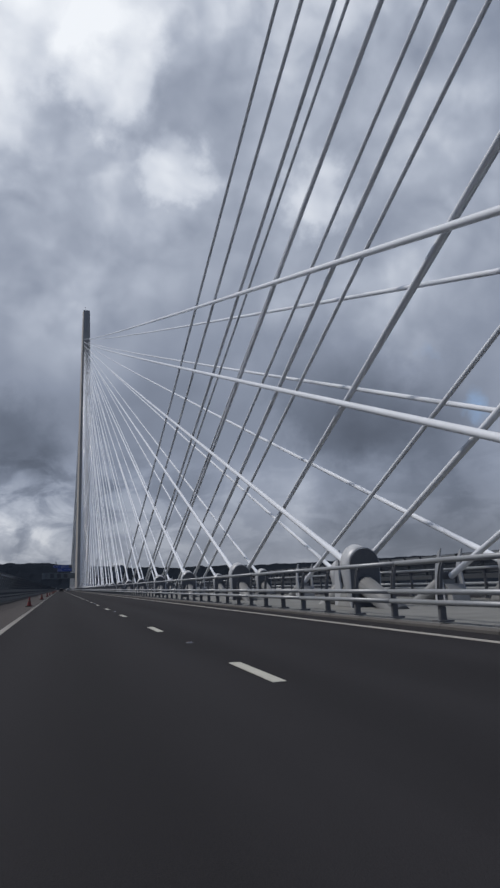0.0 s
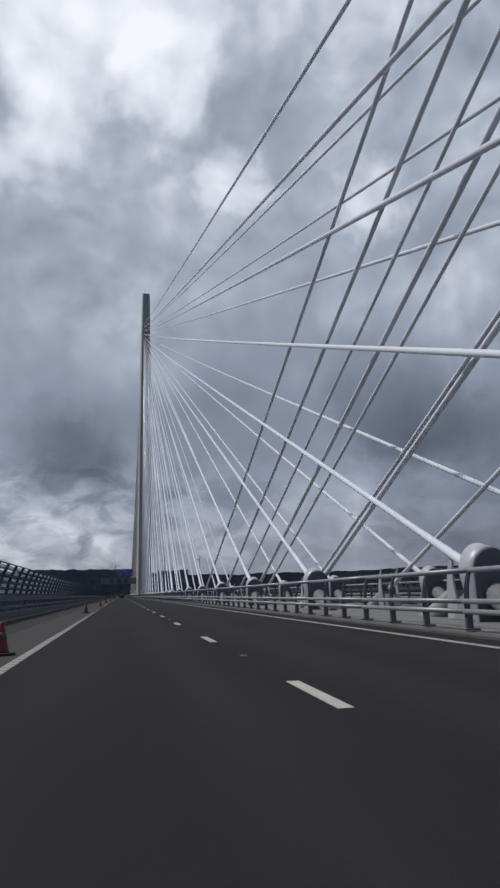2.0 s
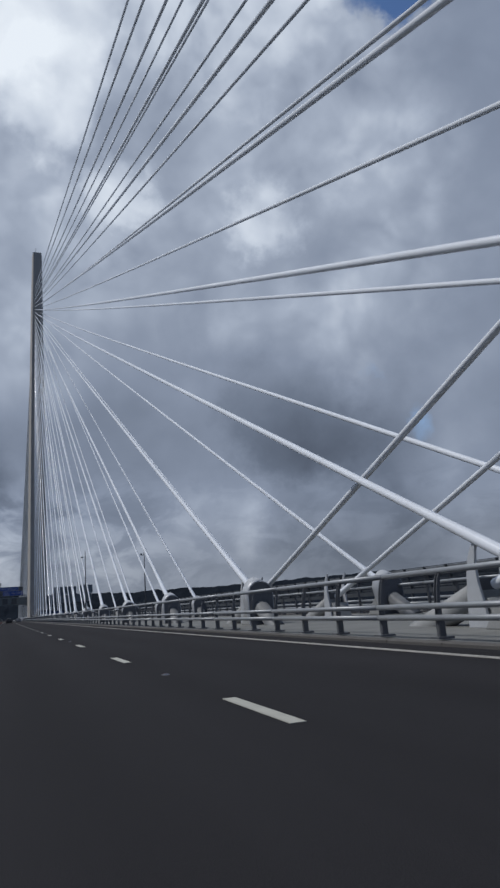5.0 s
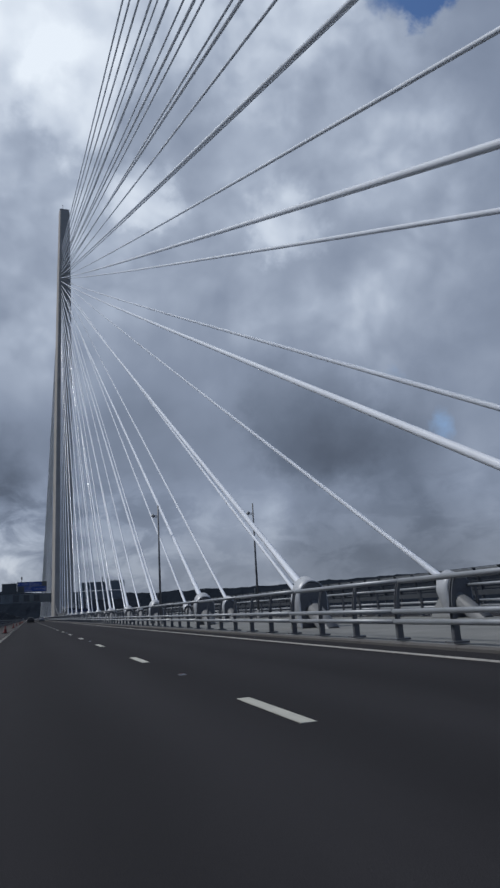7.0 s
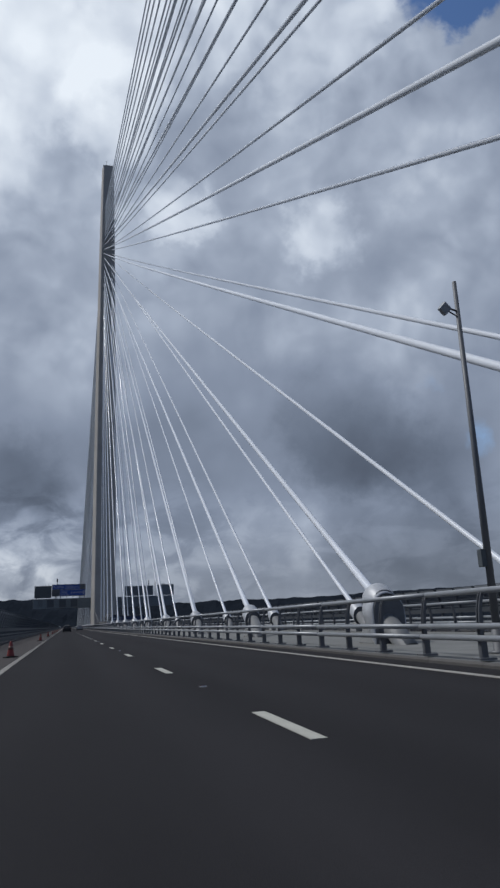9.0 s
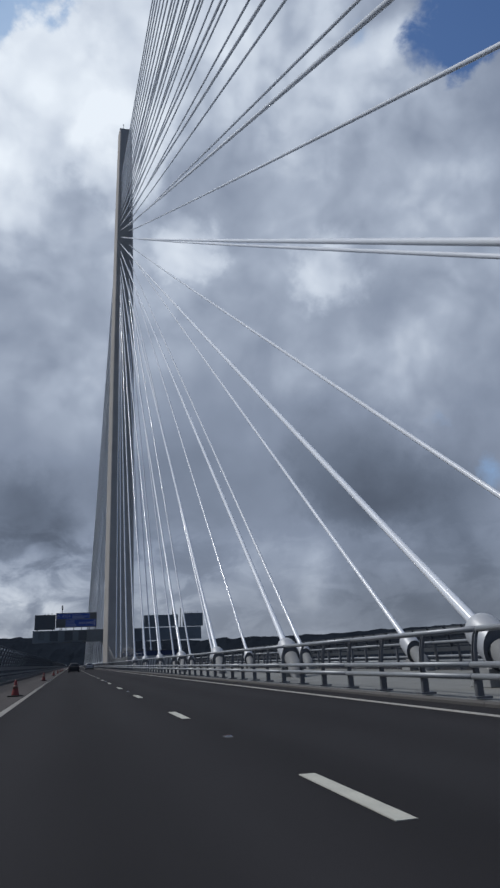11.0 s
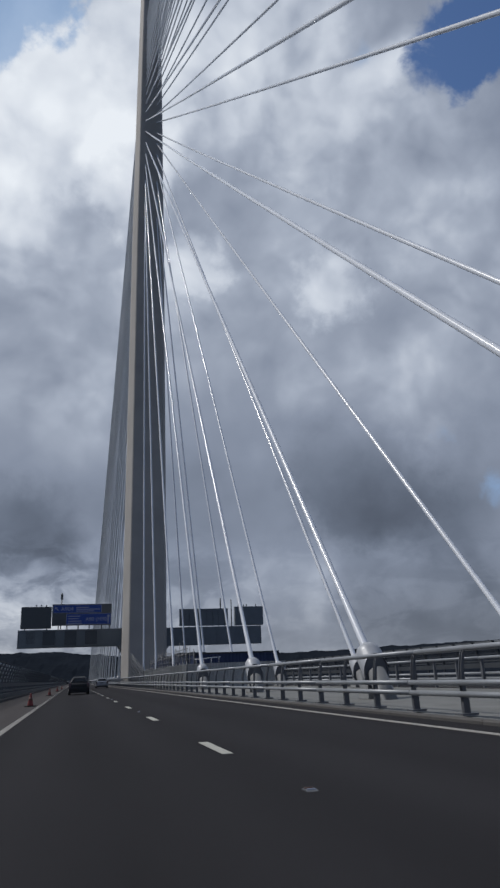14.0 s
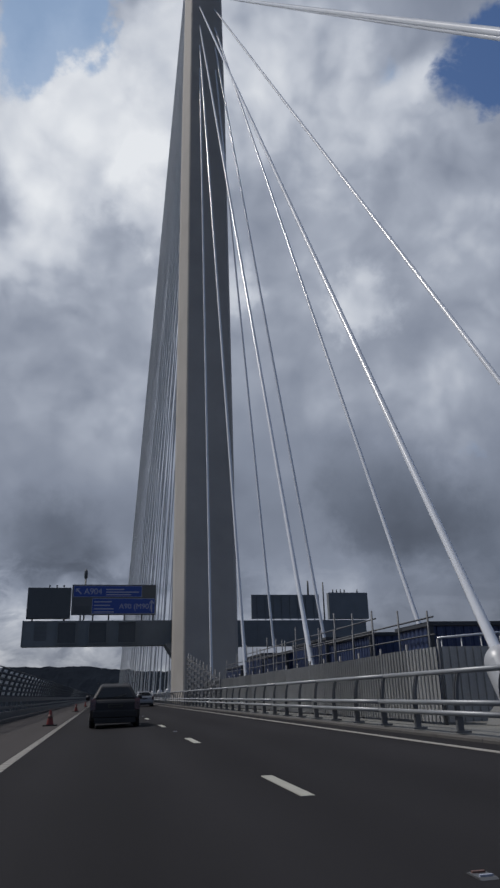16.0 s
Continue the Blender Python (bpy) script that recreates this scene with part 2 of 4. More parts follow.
ASPHALT = asphalt("asphalt", (0.0235, 0.0228, 0.0252))
SHOULDER = material("shoulder_asphalt", (0.076, 0.071, 0.071), 0.95, gloss=0.04, along=0.04, grain=80, depth=0.12, stain=0.30, stain_size=1.2, bump=0.5)
PAINT = material("road_paint", (0.40, 0.395, 0.345), 0.65, grain=45, depth=0.12, stain=0.28, stain_size=2.5, bump=0.2, spread=0.08)
PAINT_WORN = material("worn_road_paint", (0.31, 0.295, 0.27), 0.7, grain=30, depth=0.16, stain=0.40, stain_size=2.0, bump=0.2)
CONCRETE = material("median_concrete", (0.155, 0.157, 0.150), 0.85, grain=30, depth=0.10, stain=0.55, stain_size=0.8, bump=0.3)
KERB = material("kerb_concrete", (0.078, 0.074, 0.071), 0.85, grain=30, depth=0.1, stain=0.3, stain_size=1.5, bump=0.3, spread=0.1)
TOWER = material("tower_concrete", (0.385, 0.365, 0.34), 0.8, grain=12, depth=0.04, stain=0.28, stain_size=0.16, bump=0.1)
GALV = material("galvanised_steel", (0.285, 0.30, 0.32), 0.46, metal=0.35, grain=40, depth=0.06, stain=0.22, stain_size=2.0, bump=0.05)
POST_STEEL = material("post_steel", (0.125, 0.13, 0.14), 0.55, metal=0.3, grain=40, depth=0.08, stain=0.3, stain_size=2.5, bump=0.08, spread=0.12)
PIPE = material("stay_pipe", (0.72, 0.75, 0.80), 0.24, grain=8, depth=0.03, stain=0.10, stain_size=0.4, bump=0.02, spread=0.04, rough_var=0.06)
SLEEVE = material("stay_sleeve", (0.66, 0.68, 0.72), 0.30, metal=0.25, grain=10, depth=0.04, stain=0.14, stain_size=1.2, bump=0.03)
COWL = material("cowl_steel", (0.43, 0.445, 0.47), 0.42, metal=0.08, grain=25, depth=0.05, stain=0.2, stain_size=1.6, bump=0.04, spread=0.06)
# shade inside the anchor openings, put into the plates' dark colour
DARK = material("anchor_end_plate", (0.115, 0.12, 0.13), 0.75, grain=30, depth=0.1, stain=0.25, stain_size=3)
# darker copy of STUB: shade on the guide tubes is put into the colour
DARK_STUB = material("weathered_tube", (0.17, 0.175, 0.18), 0.6, grain=25, depth=0.08, stain=0.3, stain_size=2)
STUB = material("anchor_stub", (0.27, 0.275, 0.275), 0.6, grain=25, depth=0.08, stain=0.25, stain_size=2)
# darkened barrier steel and slats: the far side's shade is in the colour
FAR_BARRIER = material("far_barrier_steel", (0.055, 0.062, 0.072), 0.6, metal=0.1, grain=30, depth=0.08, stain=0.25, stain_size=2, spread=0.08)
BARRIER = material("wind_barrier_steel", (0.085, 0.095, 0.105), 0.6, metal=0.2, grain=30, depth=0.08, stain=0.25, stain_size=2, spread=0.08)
# clear louvres made opaque; the sky's brightness in them is this pale colour
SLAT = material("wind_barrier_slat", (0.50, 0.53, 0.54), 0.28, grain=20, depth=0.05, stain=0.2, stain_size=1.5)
SIGN_GREY = material("sign_casing", (0.155, 0.175, 0.19), 0.6, grain=20, depth=0.06, stain=0.2, stain_size=1.0, bump=0.05)
SIGN_BACK = material("sign_back", (0.17, 0.19, 0.21), 0.65, grain=20, depth=0.06, stain=0.25, stain_size=0.8, bump=0.05)
SIGN_BLACK = material("signal_face", (0.07, 0.08, 0.088), 0.5, grain=30, depth=0.1, stain=0.2, stain_size=2)
SIGN_BLUE = material("sign_blue", (0.024, 0.062, 0.30), 0.4, grain=15, depth=0.04, stain=0.12, stain_size=1.5, bump=0.02)
SIGN_WHITE = material("sign_white", (0.34, 0.37, 0.46), 0.4, grain=15, depth=0.04, stain=0.1, stain_size=3, bump=0.02)
SIGN_PATCH = material("sign_patch", (0.09, 0.10, 0.11), 0.55, grain=15, depth=0.05, stain=0.15, stain_size=2)
SHEET = material("hoarding_sheet", (0.37, 0.377, 0.38), 0.5, metal=0.0, grain=14, depth=0.06, stain=0.35, stain_size=1.1, bump=0.05, spread=0.22)
CABIN = material("cabin_blue", (0.024, 0.040, 0.105), 0.5, grain=15, depth=0.06, stain=0.25, stain_size=1.2, spread=0.15)
CABIN_ROOF = material("cabin_roof", (0.045, 0.05, 0.06), 0.7, grain=15, depth=0.08, stain=0.25, stain_size=1.0)
YELLOW = material("safety_yellow", (0.42, 0.27, 0.03), 0.55, grain=20, depth=0.05, stain=0.2, stain_size=3)
CONE = material("cone_plastic", (0.19, 0.026, 0.024), 0.55, grain=30, depth=0.06, stain=0.28, stain_size=5, spread=0.2)
CONE_BAND = material("cone_band", (0.14, 0.07, 0.055), 0.5, grain=30, depth=0.08, stain=0.3, stain_size=6)
RUBBER = material("rubber", (0.018, 0.018, 0.018), 0.8, grain=60, depth=0.1, stain=0.2, stain_size=6)
CAR_DARK = material("car_paint_dark", (0.008, 0.0085, 0.012), 0.5, metal=0.1, grain=200, depth=0.03, stain=0.12, stain_size=2, bump=0.0, coat=0.08)
CAR_SILVER = material("car_paint_silver", (0.30, 0.31, 0.33), 0.3, metal=0.6, grain=200, depth=0.03, stain=0.1, stain_size=2, bump=0.0, coat=0.5)
CAR_GLASS = glass("car_glass", (0.03, 0.035, 0.04))
CAR_TRIM = material("car_trim", (0.012, 0.012, 0.013), 0.6, grain=60, depth=0.05, stain=0.1, stain_size=4)
ALLOY = material("alloy", (0.35, 0.35, 0.36), 0.35, metal=0.8, grain=60, depth=0.05, stain=0.2, stain_size=6)
LAMP_RED = material("tail_lamp", (0.045, 0.009, 0.011), 0.25, grain=50, depth=0.03, stain=0.1, stain_size=6, coat=0.6)
PLATE = material("plate_yellow", (0.035, 0.033, 0.025), 0.5, grain=50, depth=0.03, stain=0.1, stain_size=6)
HILL = material("far_woods", (0.015, 0.019, 0.026), 0.97, gloss=0.0, grain=0.05, depth=0.2, stain=0.40, stain_size=0.006, bump=0.0)
FIELD = material("far_fields", (0.070, 0.078, 0.066), 0.95, grain=0.04, depth=0.15, stain=0.40, stain_size=0.005, bump=0.0)
WATER = material("sea", (0.045, 0.055, 0.062), 0.28, grain=0.6, depth=0.1, stain=0.2, stain_size=0.01, bump=0.6)


# ---------------------------------------------------------------- mesh helpers
def finish(name, bm, mat, parent=None, label="", smooth=False, bevel=0.0):
    me = bpy.data.meshes.new(name)
    if smooth:
        for f in bm.faces:
            f.smooth = True
    bm.to_mesh(me)
    bm.free()
    me.materials.append(mat)
    ob = new(name, me)
    if parent:
        ob.parent = parent
    if label:
        tagged(ob, label)
    if bevel:
        mod = ob.modifiers.new("edge", "BEVEL")
        mod.width, mod.segments, mod.limit_method = bevel, 2, "ANGLE"
    return ob


def part(name, bm, mat, parent, label="", smooth=False, bevel=0.0):
    return finish(name, bm, mat, parent, label, smooth, bevel)


def share(ob, x, y, z, rz=0.0, name=None):
    """Another part on the same mesh, under the same parent."""
    o = bpy.data.objects.new(name or ob.name.split(".")[0], ob.data)
    scene.collection.objects.link(o)
    o.parent = ob.parent
    o.matrix_basis = pose(x, y, z, 0, 0, rz)
    return o


def thing(name, label, category, at=(0, 0, 0), group="", kind="", rz=0.0):
    ob = new(name)
    ob.matrix_basis = pose(*at, 0, 0, rz)
    return tagged(ob, label, category, group, kind)


def box(bm, x0, x1, y0, y1, z0, z1, m=None):
    vs = [bm.verts.new(p) for p in ((x0, y0, z0), (x1, y0, z0), (x1, y1, z0), (x0, y1, z0),
                                    (x0, y0, z1), (x1, y0, z1), (x1, y1, z1), (x0, y1, z1))]
    for f in ((0, 3, 2, 1), (4, 5, 6, 7), (0, 1, 5, 4), (1, 2, 6, 5), (2, 3, 7, 6), (3, 0, 4, 7)):
        bm.faces.new([vs[i] for i in f])
    if m is not None:
        bmesh.ops.transform(bm, matrix=m, verts=vs)
    return bm


def tube(bm, a, b, r, r2=None, n=10, cap=True):
    a, b = Vector(a), Vector(b)
    ax = (b - a).normalized()
    u = ax.orthogonal().normalized()
    v = ax.cross(u)
    r2 = r if r2 is None else r2
    rings = []
    for c, rad in ((a, r), (b, r2)):
        rings.append([bm.verts.new(c + (u * math.cos(t) + v * math.sin(t)) * rad) for t in (2 * math.pi * i / n for i in range(n))])
    for i in range(n):
        bm.faces.new((rings[0][i], rings[0][(i + 1) % n], rings[1][(i + 1) % n], rings[1][i])).smooth = True
    if cap:
        bm.faces.new(rings[0][::-1])
        bm.faces.new(rings[1])
    return bm


def lathe(bm, centre, axis, profile, n=14):
    """A turned body: profile gives (distance along the axis, radius)."""
    c, ax = Vector(centre), Vector(axis).normalized()
    u = ax.orthogonal().normalized()
    v = ax.cross(u)
    rings = []
    for s, r in profile:
        rings.append([bm.verts.new(c + ax * s + (u * math.cos(t) + v * math.sin(t)) * max(r, 1e-3)) for t in (2 * math.pi * i / n for i in range(n))])
    for a, b in zip(rings, rings[1:]):
        for i in range(n):
            bm.faces.new((a[i], a[(i + 1) % n], b[(i + 1) % n], b[i])).smooth = True
    bm.faces.new(rings[0][::-1])
    bm.faces.new(rings[-1])
    return bm


def prism(bm, outline, axis, lo, hi):
    """An outline in the two other axes, drawn out along axis from lo to hi."""
    def at(p, s):
        return {"x": (s, p[0], p[1]), "y": (p[0], s, p[1]), "z": (p[0], p[1], s)}[axis]
    a = [bm.verts.new(at(p, lo)) for p in outline]
    b = [bm.verts.new(at(p, hi)) for p in outline]
    n = len(outline)
    for i in range(n):
        bm.faces.new((a[i], a[(i + 1) % n], b[(i + 1) % n], b[i]))
    bm.faces.new(a[::-1])
    bm.faces.new(b)
    bmesh.ops.recalc_face_normals(bm, faces=bm.faces)
    return bm


def bm_new():
    return bmesh.new()


# ---------------------------------------------------------------- plan (metres)
FALL = 0.023                       # crossfall of the road
LINE_L, LINE_D, LINE_R = -1.54, 2.216, 5.97
KERB_L, KERB_R = -5.0, 6.62
MID = 11.5                         # middle of the bridge
PLANE_N, PLANE_F = 9.50, 15.5      # the two planes of stays
TOWER_Y, REAR_Y = 374.4, -276.4
TOWER_X = 11.0
DECK_Y0, DECK_Y1 = -330.0, 1150.0
MEDIAN_Z = 0.20


def road_z(x):
    return FALL * x if x < MID else FALL * (2 * MID - x)


# ---------------------------------------------------------------- deck and road
def deck():
    for side, name in ((1, "road"), (-1, "road")):
        bm = bm_new()
        xs = (LINE_L - 0.12, KERB_R)
        w = [(x if side > 0 else 2 * MID - x, road_z(x)) for x in xs]
        vs = []
        for y in (DECK_Y0, DECK_Y1):
            vs.append([bm.verts.new((x, y, z)) for x, z in w])
            vs.append([bm.verts.new((x, y, z - 0.25)) for x, z in w])
        a, a2, b, b2 = vs
        for q in ((a[0], a[1], b[1], b[0]), (a2[0], b2[0], b2[1], a2[1]), (a[0], b[0], b2[0], a2[0]), (a[1], a2[1], b2[1], b[1]),
                  (a[0], a2[0], a2[1], a[1]), (b[0], b[1], b2[1], b2[0])):
            bm.faces.new(q)
        bmesh.ops.recalc_face_normals(bm, faces=bm.faces)
        tagged(finish(name, bm, ASPHALT), "dark grey asphalt carriageway of two lanes on a bridge", "road", kind="structure")
        bm = bm_new()
        xs = (KERB_L, LINE_L - 0.12)
        w = [(x if side > 0 else 2 * MID - x, road_z(x) + 0.002) for x in xs]
        a = [bm.verts.new((x, DECK_Y0, z)) for x, z in w] + [bm.verts.new((x, DECK_Y0, z - 0.25)) for x, z in w[::-1]]
        b = [bm.verts.new((x, DECK_Y1, z)) for x, z in w] + [bm.verts.new((x, DECK_Y1, z - 0.25)) for x, z in w[::-1]]
        for i in range(4):
            bm.faces.new((a[i], a[(i + 1) % 4], b[(i + 1) % 4], b[i]))
        bm.faces.new(a)
        bm.faces.new(b[::-1])
        bmesh.ops.recalc_face_normals(bm, faces=bm.faces)
        tagged(finish("hard_shoulder", bm, SHOULDER), "worn paler asphalt hard shoulder beside the lanes", "hard shoulder", kind="structure")
    bm = bm_new()
    prism(bm, [(KERB_L - 1.5, -0.45), (KERB_L - 1.5, -0.25), (2 * MID - KERB_L + 1.5, -0.25), (2 * MID - KERB_L + 1.5, -0.45),
               (2 * MID - KERB_L - 6, -4.6), (KERB_L + 6, -4.6)], "y", DECK_Y0, DECK_Y1)
    tagged(finish("bridge_deck", bm, CONCRETE), "tapered concrete box deck under the carriageways", "bridge deck", kind="structure")
    bm = bm_new()
    box(bm, KERB_R + 0.16, 2 * MID - KERB_R - 0.16, DECK_Y0, DECK_Y1, -0.25, MEDIAN_Z)
    tagged(finish("median", bm, CONCRETE), "pale stained concrete median between the carriageways", "median", kind="structure")


def kerbs():
    """Kerb units, each 1.8 m long, along the median and the shoulder."""
    for x, top, name, flip in ((KERB_R, MEDIAN_Z + 0.03, "kerb_median", 1), (KERB_L, 0.06, "kerb_shoulder", -1)):
        k = thing(name, "grey concrete kerb along the edge of the road", "kerb", kind="structure")
        bm = bm_new()
        w = 0.158 * flip
        base = -0.22
        prism(bm, [(0, base), (0, top - 0.03), (0.03 * flip, top), (w, top), (w, base)], "y", 0.0, 1.788)
        first = part("kerb_stone", bm, KERB, k)
        first.matrix_basis = pose(x, -12, 0)
        n = 220
        for i in range(1, n):
            share(first, x, -12 + 1.8 * i, 0)
        bm = bm_new()
        prism(bm, [(x, base), (x, top - 0.03), (x + 0.03 * flip, top), (x + w, top), (x + w, base)], "y", -12 + 1.8 * n, DECK_Y1)
        prism(bm, [(x, base), (x, top - 0.03), (x + 0.03 * flip, top), (x + w, top), (x + w, base)], "y", DECK_Y0, -12.012)
        tagged(part("far_kerb", bm, KERB, k), kind="stuff")
    for x, flip, top in ((2 * MID - KERB_R, -1, MEDIAN_Z + 0.03), (2 * MID - KERB_L, 1, 0.06)):
        bm = bm_new()
        w = 0.158 * flip
        prism(bm, [(x, -0.22), (x, top), (x + w, top), (x + w, -0.22)], "y", DECK_Y0, DECK_Y1)
        tagged(finish("kerb_far", bm, KERB), "grey concrete kerb of the other carriageway", "kerb", kind="structure")


def markings():
    m = thing("lane_line", "broken white painted lane line on dark asphalt", "road marking", kind="structure")
    bm = bm_new()
    box(bm, -0.075, 0.075, -1.0, 1.0, -0.01, 0.005)
    first = part("dash", bm, PAINT, m)
    first.matrix_basis = pose(LINE_D, 7.98 - 9 * 3, road_z(LINE_D))
    for i in range(-2, 70):
        share(first, LINE_D, 7.98 + 9 * i, road_z(LINE_D))
    for i in range(-2, 50):
        share(first, 2 * MID - LINE_D, 7.98 + 9 * i, road_z(LINE_D))
    for x, w, name, lab in ((LINE_L, 0.18, "edge_line", "continuous ribbed white edge line beside the hard shoulder"),
                            (LINE_R, 0.15, "edge_line", "thin continuous white edge line beside the median kerb"),
                            (2 * MID - LINE_R, 0.15, "edge_line", "thin continuous white edge line beside the median kerb"),
                            (2 * MID - LINE_L, 0.20, "edge_line", "continuous white edge line beside the hard shoulder")):
        bm = bm_new()
        z = road_z(x) + 0.004
        box(bm, x - w / 2, x + w / 2, DECK_Y0, DECK_Y1, z - 0.012, z + 0.002)
        if x == LINE_L:
            for i in range(900):
                y = -10 + 0.5 * i
                box(bm, x - w / 2, x + w / 2, y, y + 0.07, z, z + 0.009)
        tagged(finish(name, bm, PAINT_WORN), lab, "road marking", kind="structure")


# ---------------------------------------------------------------- parapet along the median
def rail_post(bm, flip):
    """A bowed post: two plates with a foot plate."""
    pts = [(0.0, 0.0), (-0.005, 0.20), (-0.015, 0.40), (-0.015, 0.62), (0.005, 0.85), (0.05, 1.05), (0.085, 1.13)]
    for dy in (-0.048, 0.03):
        half = {z: 0.062 if z < 0.3 else 0.044 - 0.014 * z for _, z in pts}
        out = [(x * flip - half[z], z) for x, z in pts] + [(x * flip + half[z], z) for x, z in pts[::-1]]
        a = [bm.verts.new((p[0], dy, p[1])) for p in out]
        b = [bm.verts.new((p[0], dy + 0.02, p[1])) for p in out]
        n = len(out)
        for i in range(n):
            bm.faces.new((a[i], a[(i + 1) % n], b[(i + 1) % n], b[i]))
        bm.faces.new(a[::-1])
        bm.faces.new(b)
    box(bm, -0.16, 0.16, -0.14, 0.14, 0.0, 0.035)
    box(bm, -0.07, 0.07, -0.028, 0.028, 0.035, 0.30)
    bmesh.ops.recalc_face_normals(bm, faces=bm.faces)


def parapet(x, flip, label, near):
    """Three steel tubes on bowed posts every two metres."""
    p = thing("crash_barrier", label, "crash barrier", (x, 0, MEDIAN_Z + 0.03), group="median crash barriers")
    for name, dx, z, r in (("top_rail", 0.10, 1.16, 0.055), ("middle_rail", -0.10, 0.56, 0.052), ("lower_rail", -0.09, 0.36, 0.052)):
        bm = bm_new()
        y = -40.0
        while y < 470:
            tube(bm, (dx * flip, y, z), (dx * flip, y + 5.985, z), r, n=10)
            y += 6.0
        tube(bm, (dx * flip, 470, z), (dx * flip, DECK_Y1, z), r, n=8)
        part(name, bm, GALV, p)
    bm = bm_new()
    rail_post(bm, flip)
    first = part("post", bm, POST_STEEL, p)
    first.matrix_basis = pose(0, -6, 0)
    last = 205 if near else 120
    for i in range(1, last):
        share(first, 0, -6 + 2.0 * i, 0)
    bm = bm_new()
    y = -6 + 2.0 * last
    while y < 800:
        box(bm, -0.05, 0.05, y - 0.05, y + 0.05, 0, 1.12)
        y += 2.0
    tagged(part("far_posts", bm, POST_STEEL, p), kind="stuff")


# ---------------------------------------------------------------- wind barrier along the deck's edge
def wind_barrier(x, flip, label, count, steel, slats):
    b = thing("wind_barrier", label, "wind barrier", (x, 0, 0), group="wind barriers")
    curve = [(0.0, 0.0), (-0.03, 0.9), (0.02, 1.4), (0.12, 1.86), (0.28, 2.30), (0.44, 2.62), (0.50, 2.75)]

    def at(z):
        for (x0, z0), (x1, z1) in zip(curve, curve[1:]):
            if z <= z1:
                return x0 + (x1 - x0) * (z - z0) / (z1 - z0)
        return curve[-1][0]
    bm = bm_new()
    lo, hi = sorted((0.02 * flip, 0.17 * flip))
    out = [(cx * flip + lo, z) for cx, z in curve] + [(cx * flip + hi, z) for cx, z in curve[::-1]]
    prism(bm, out, "y", -0.07, 0.07)
    first = part("post", bm, steel, b)
    first.matrix_basis = pose(0, -8, 0)
    for i in range(1, count):
        share(first, 0, -8 + 2.7 * i, 0)
    end = -8 + 2.7 * count
    # pale louvre slats between the posts; those of the stretch before the tower stand singly
    one, two = (100, 159) if flip > 0 else (0, 0)
    tilt = Matrix.Rotation(-flip * radians(32), 4, "Y")
    for z in (1.42, 1.73, 2.04, 2.35, 2.61):
        cx = (at(z) - 0.06) * flip
        for y0, y1 in ((-60, -8 + 2.7 * one), (-8 + 2.7 * two, DECK_Y1)):
            bm = bm_new()
            box(bm, -0.010, 0.010, y0, y1, -0.105, 0.105, Matrix.Translation((cx, 0, z)) @ tilt)
            tagged(part("far_slats", bm, slats, b), kind="stuff")
        if two:
            bm = bm_new()
            box(bm, -0.010, 0.010, 0.02, 2.68, -0.105, 0.105, tilt)
            slat = part("slat", bm, slats, b)
            slat.matrix_basis = pose(cx, -8 + 2.7 * one, z)
            for i in range(one + 1, two):
                share(slat, cx, -8 + 2.7 * i, z)
    for z in (1.25, 1.57, 1.88, 2.19, 2.48, 2.73):
        bm = bm_new()
        cx = (at(z) + 0.10) * flip
        box(bm, cx - 0.03, cx + 0.03, -60, DECK_Y1, z - 0.022, z + 0.022)
        part("thin_rail", bm, steel, b)
    for z, h in ((1.08, 0.15), (0.62, 0.07), (0.20, 0.18)):
        bm = bm_new()
        cx = 0.16 * flip
        box(bm, cx - 0.05, cx + 0.05, -60, DECK_Y1, z - h, z + h)
        part("rail", bm, steel, b)
    bm = bm_new()
    y = end
    while y < 900:
        for (x0, z0), (x1, z1) in zip(curve, curve[1:]):
            tube(bm, (x0 * flip, y, z0), (x1 * flip, y, z1), 0.06, n=5, cap=False)
        y += 2.7
    tagged(part("far_posts", bm, steel, b), kind="stuff")


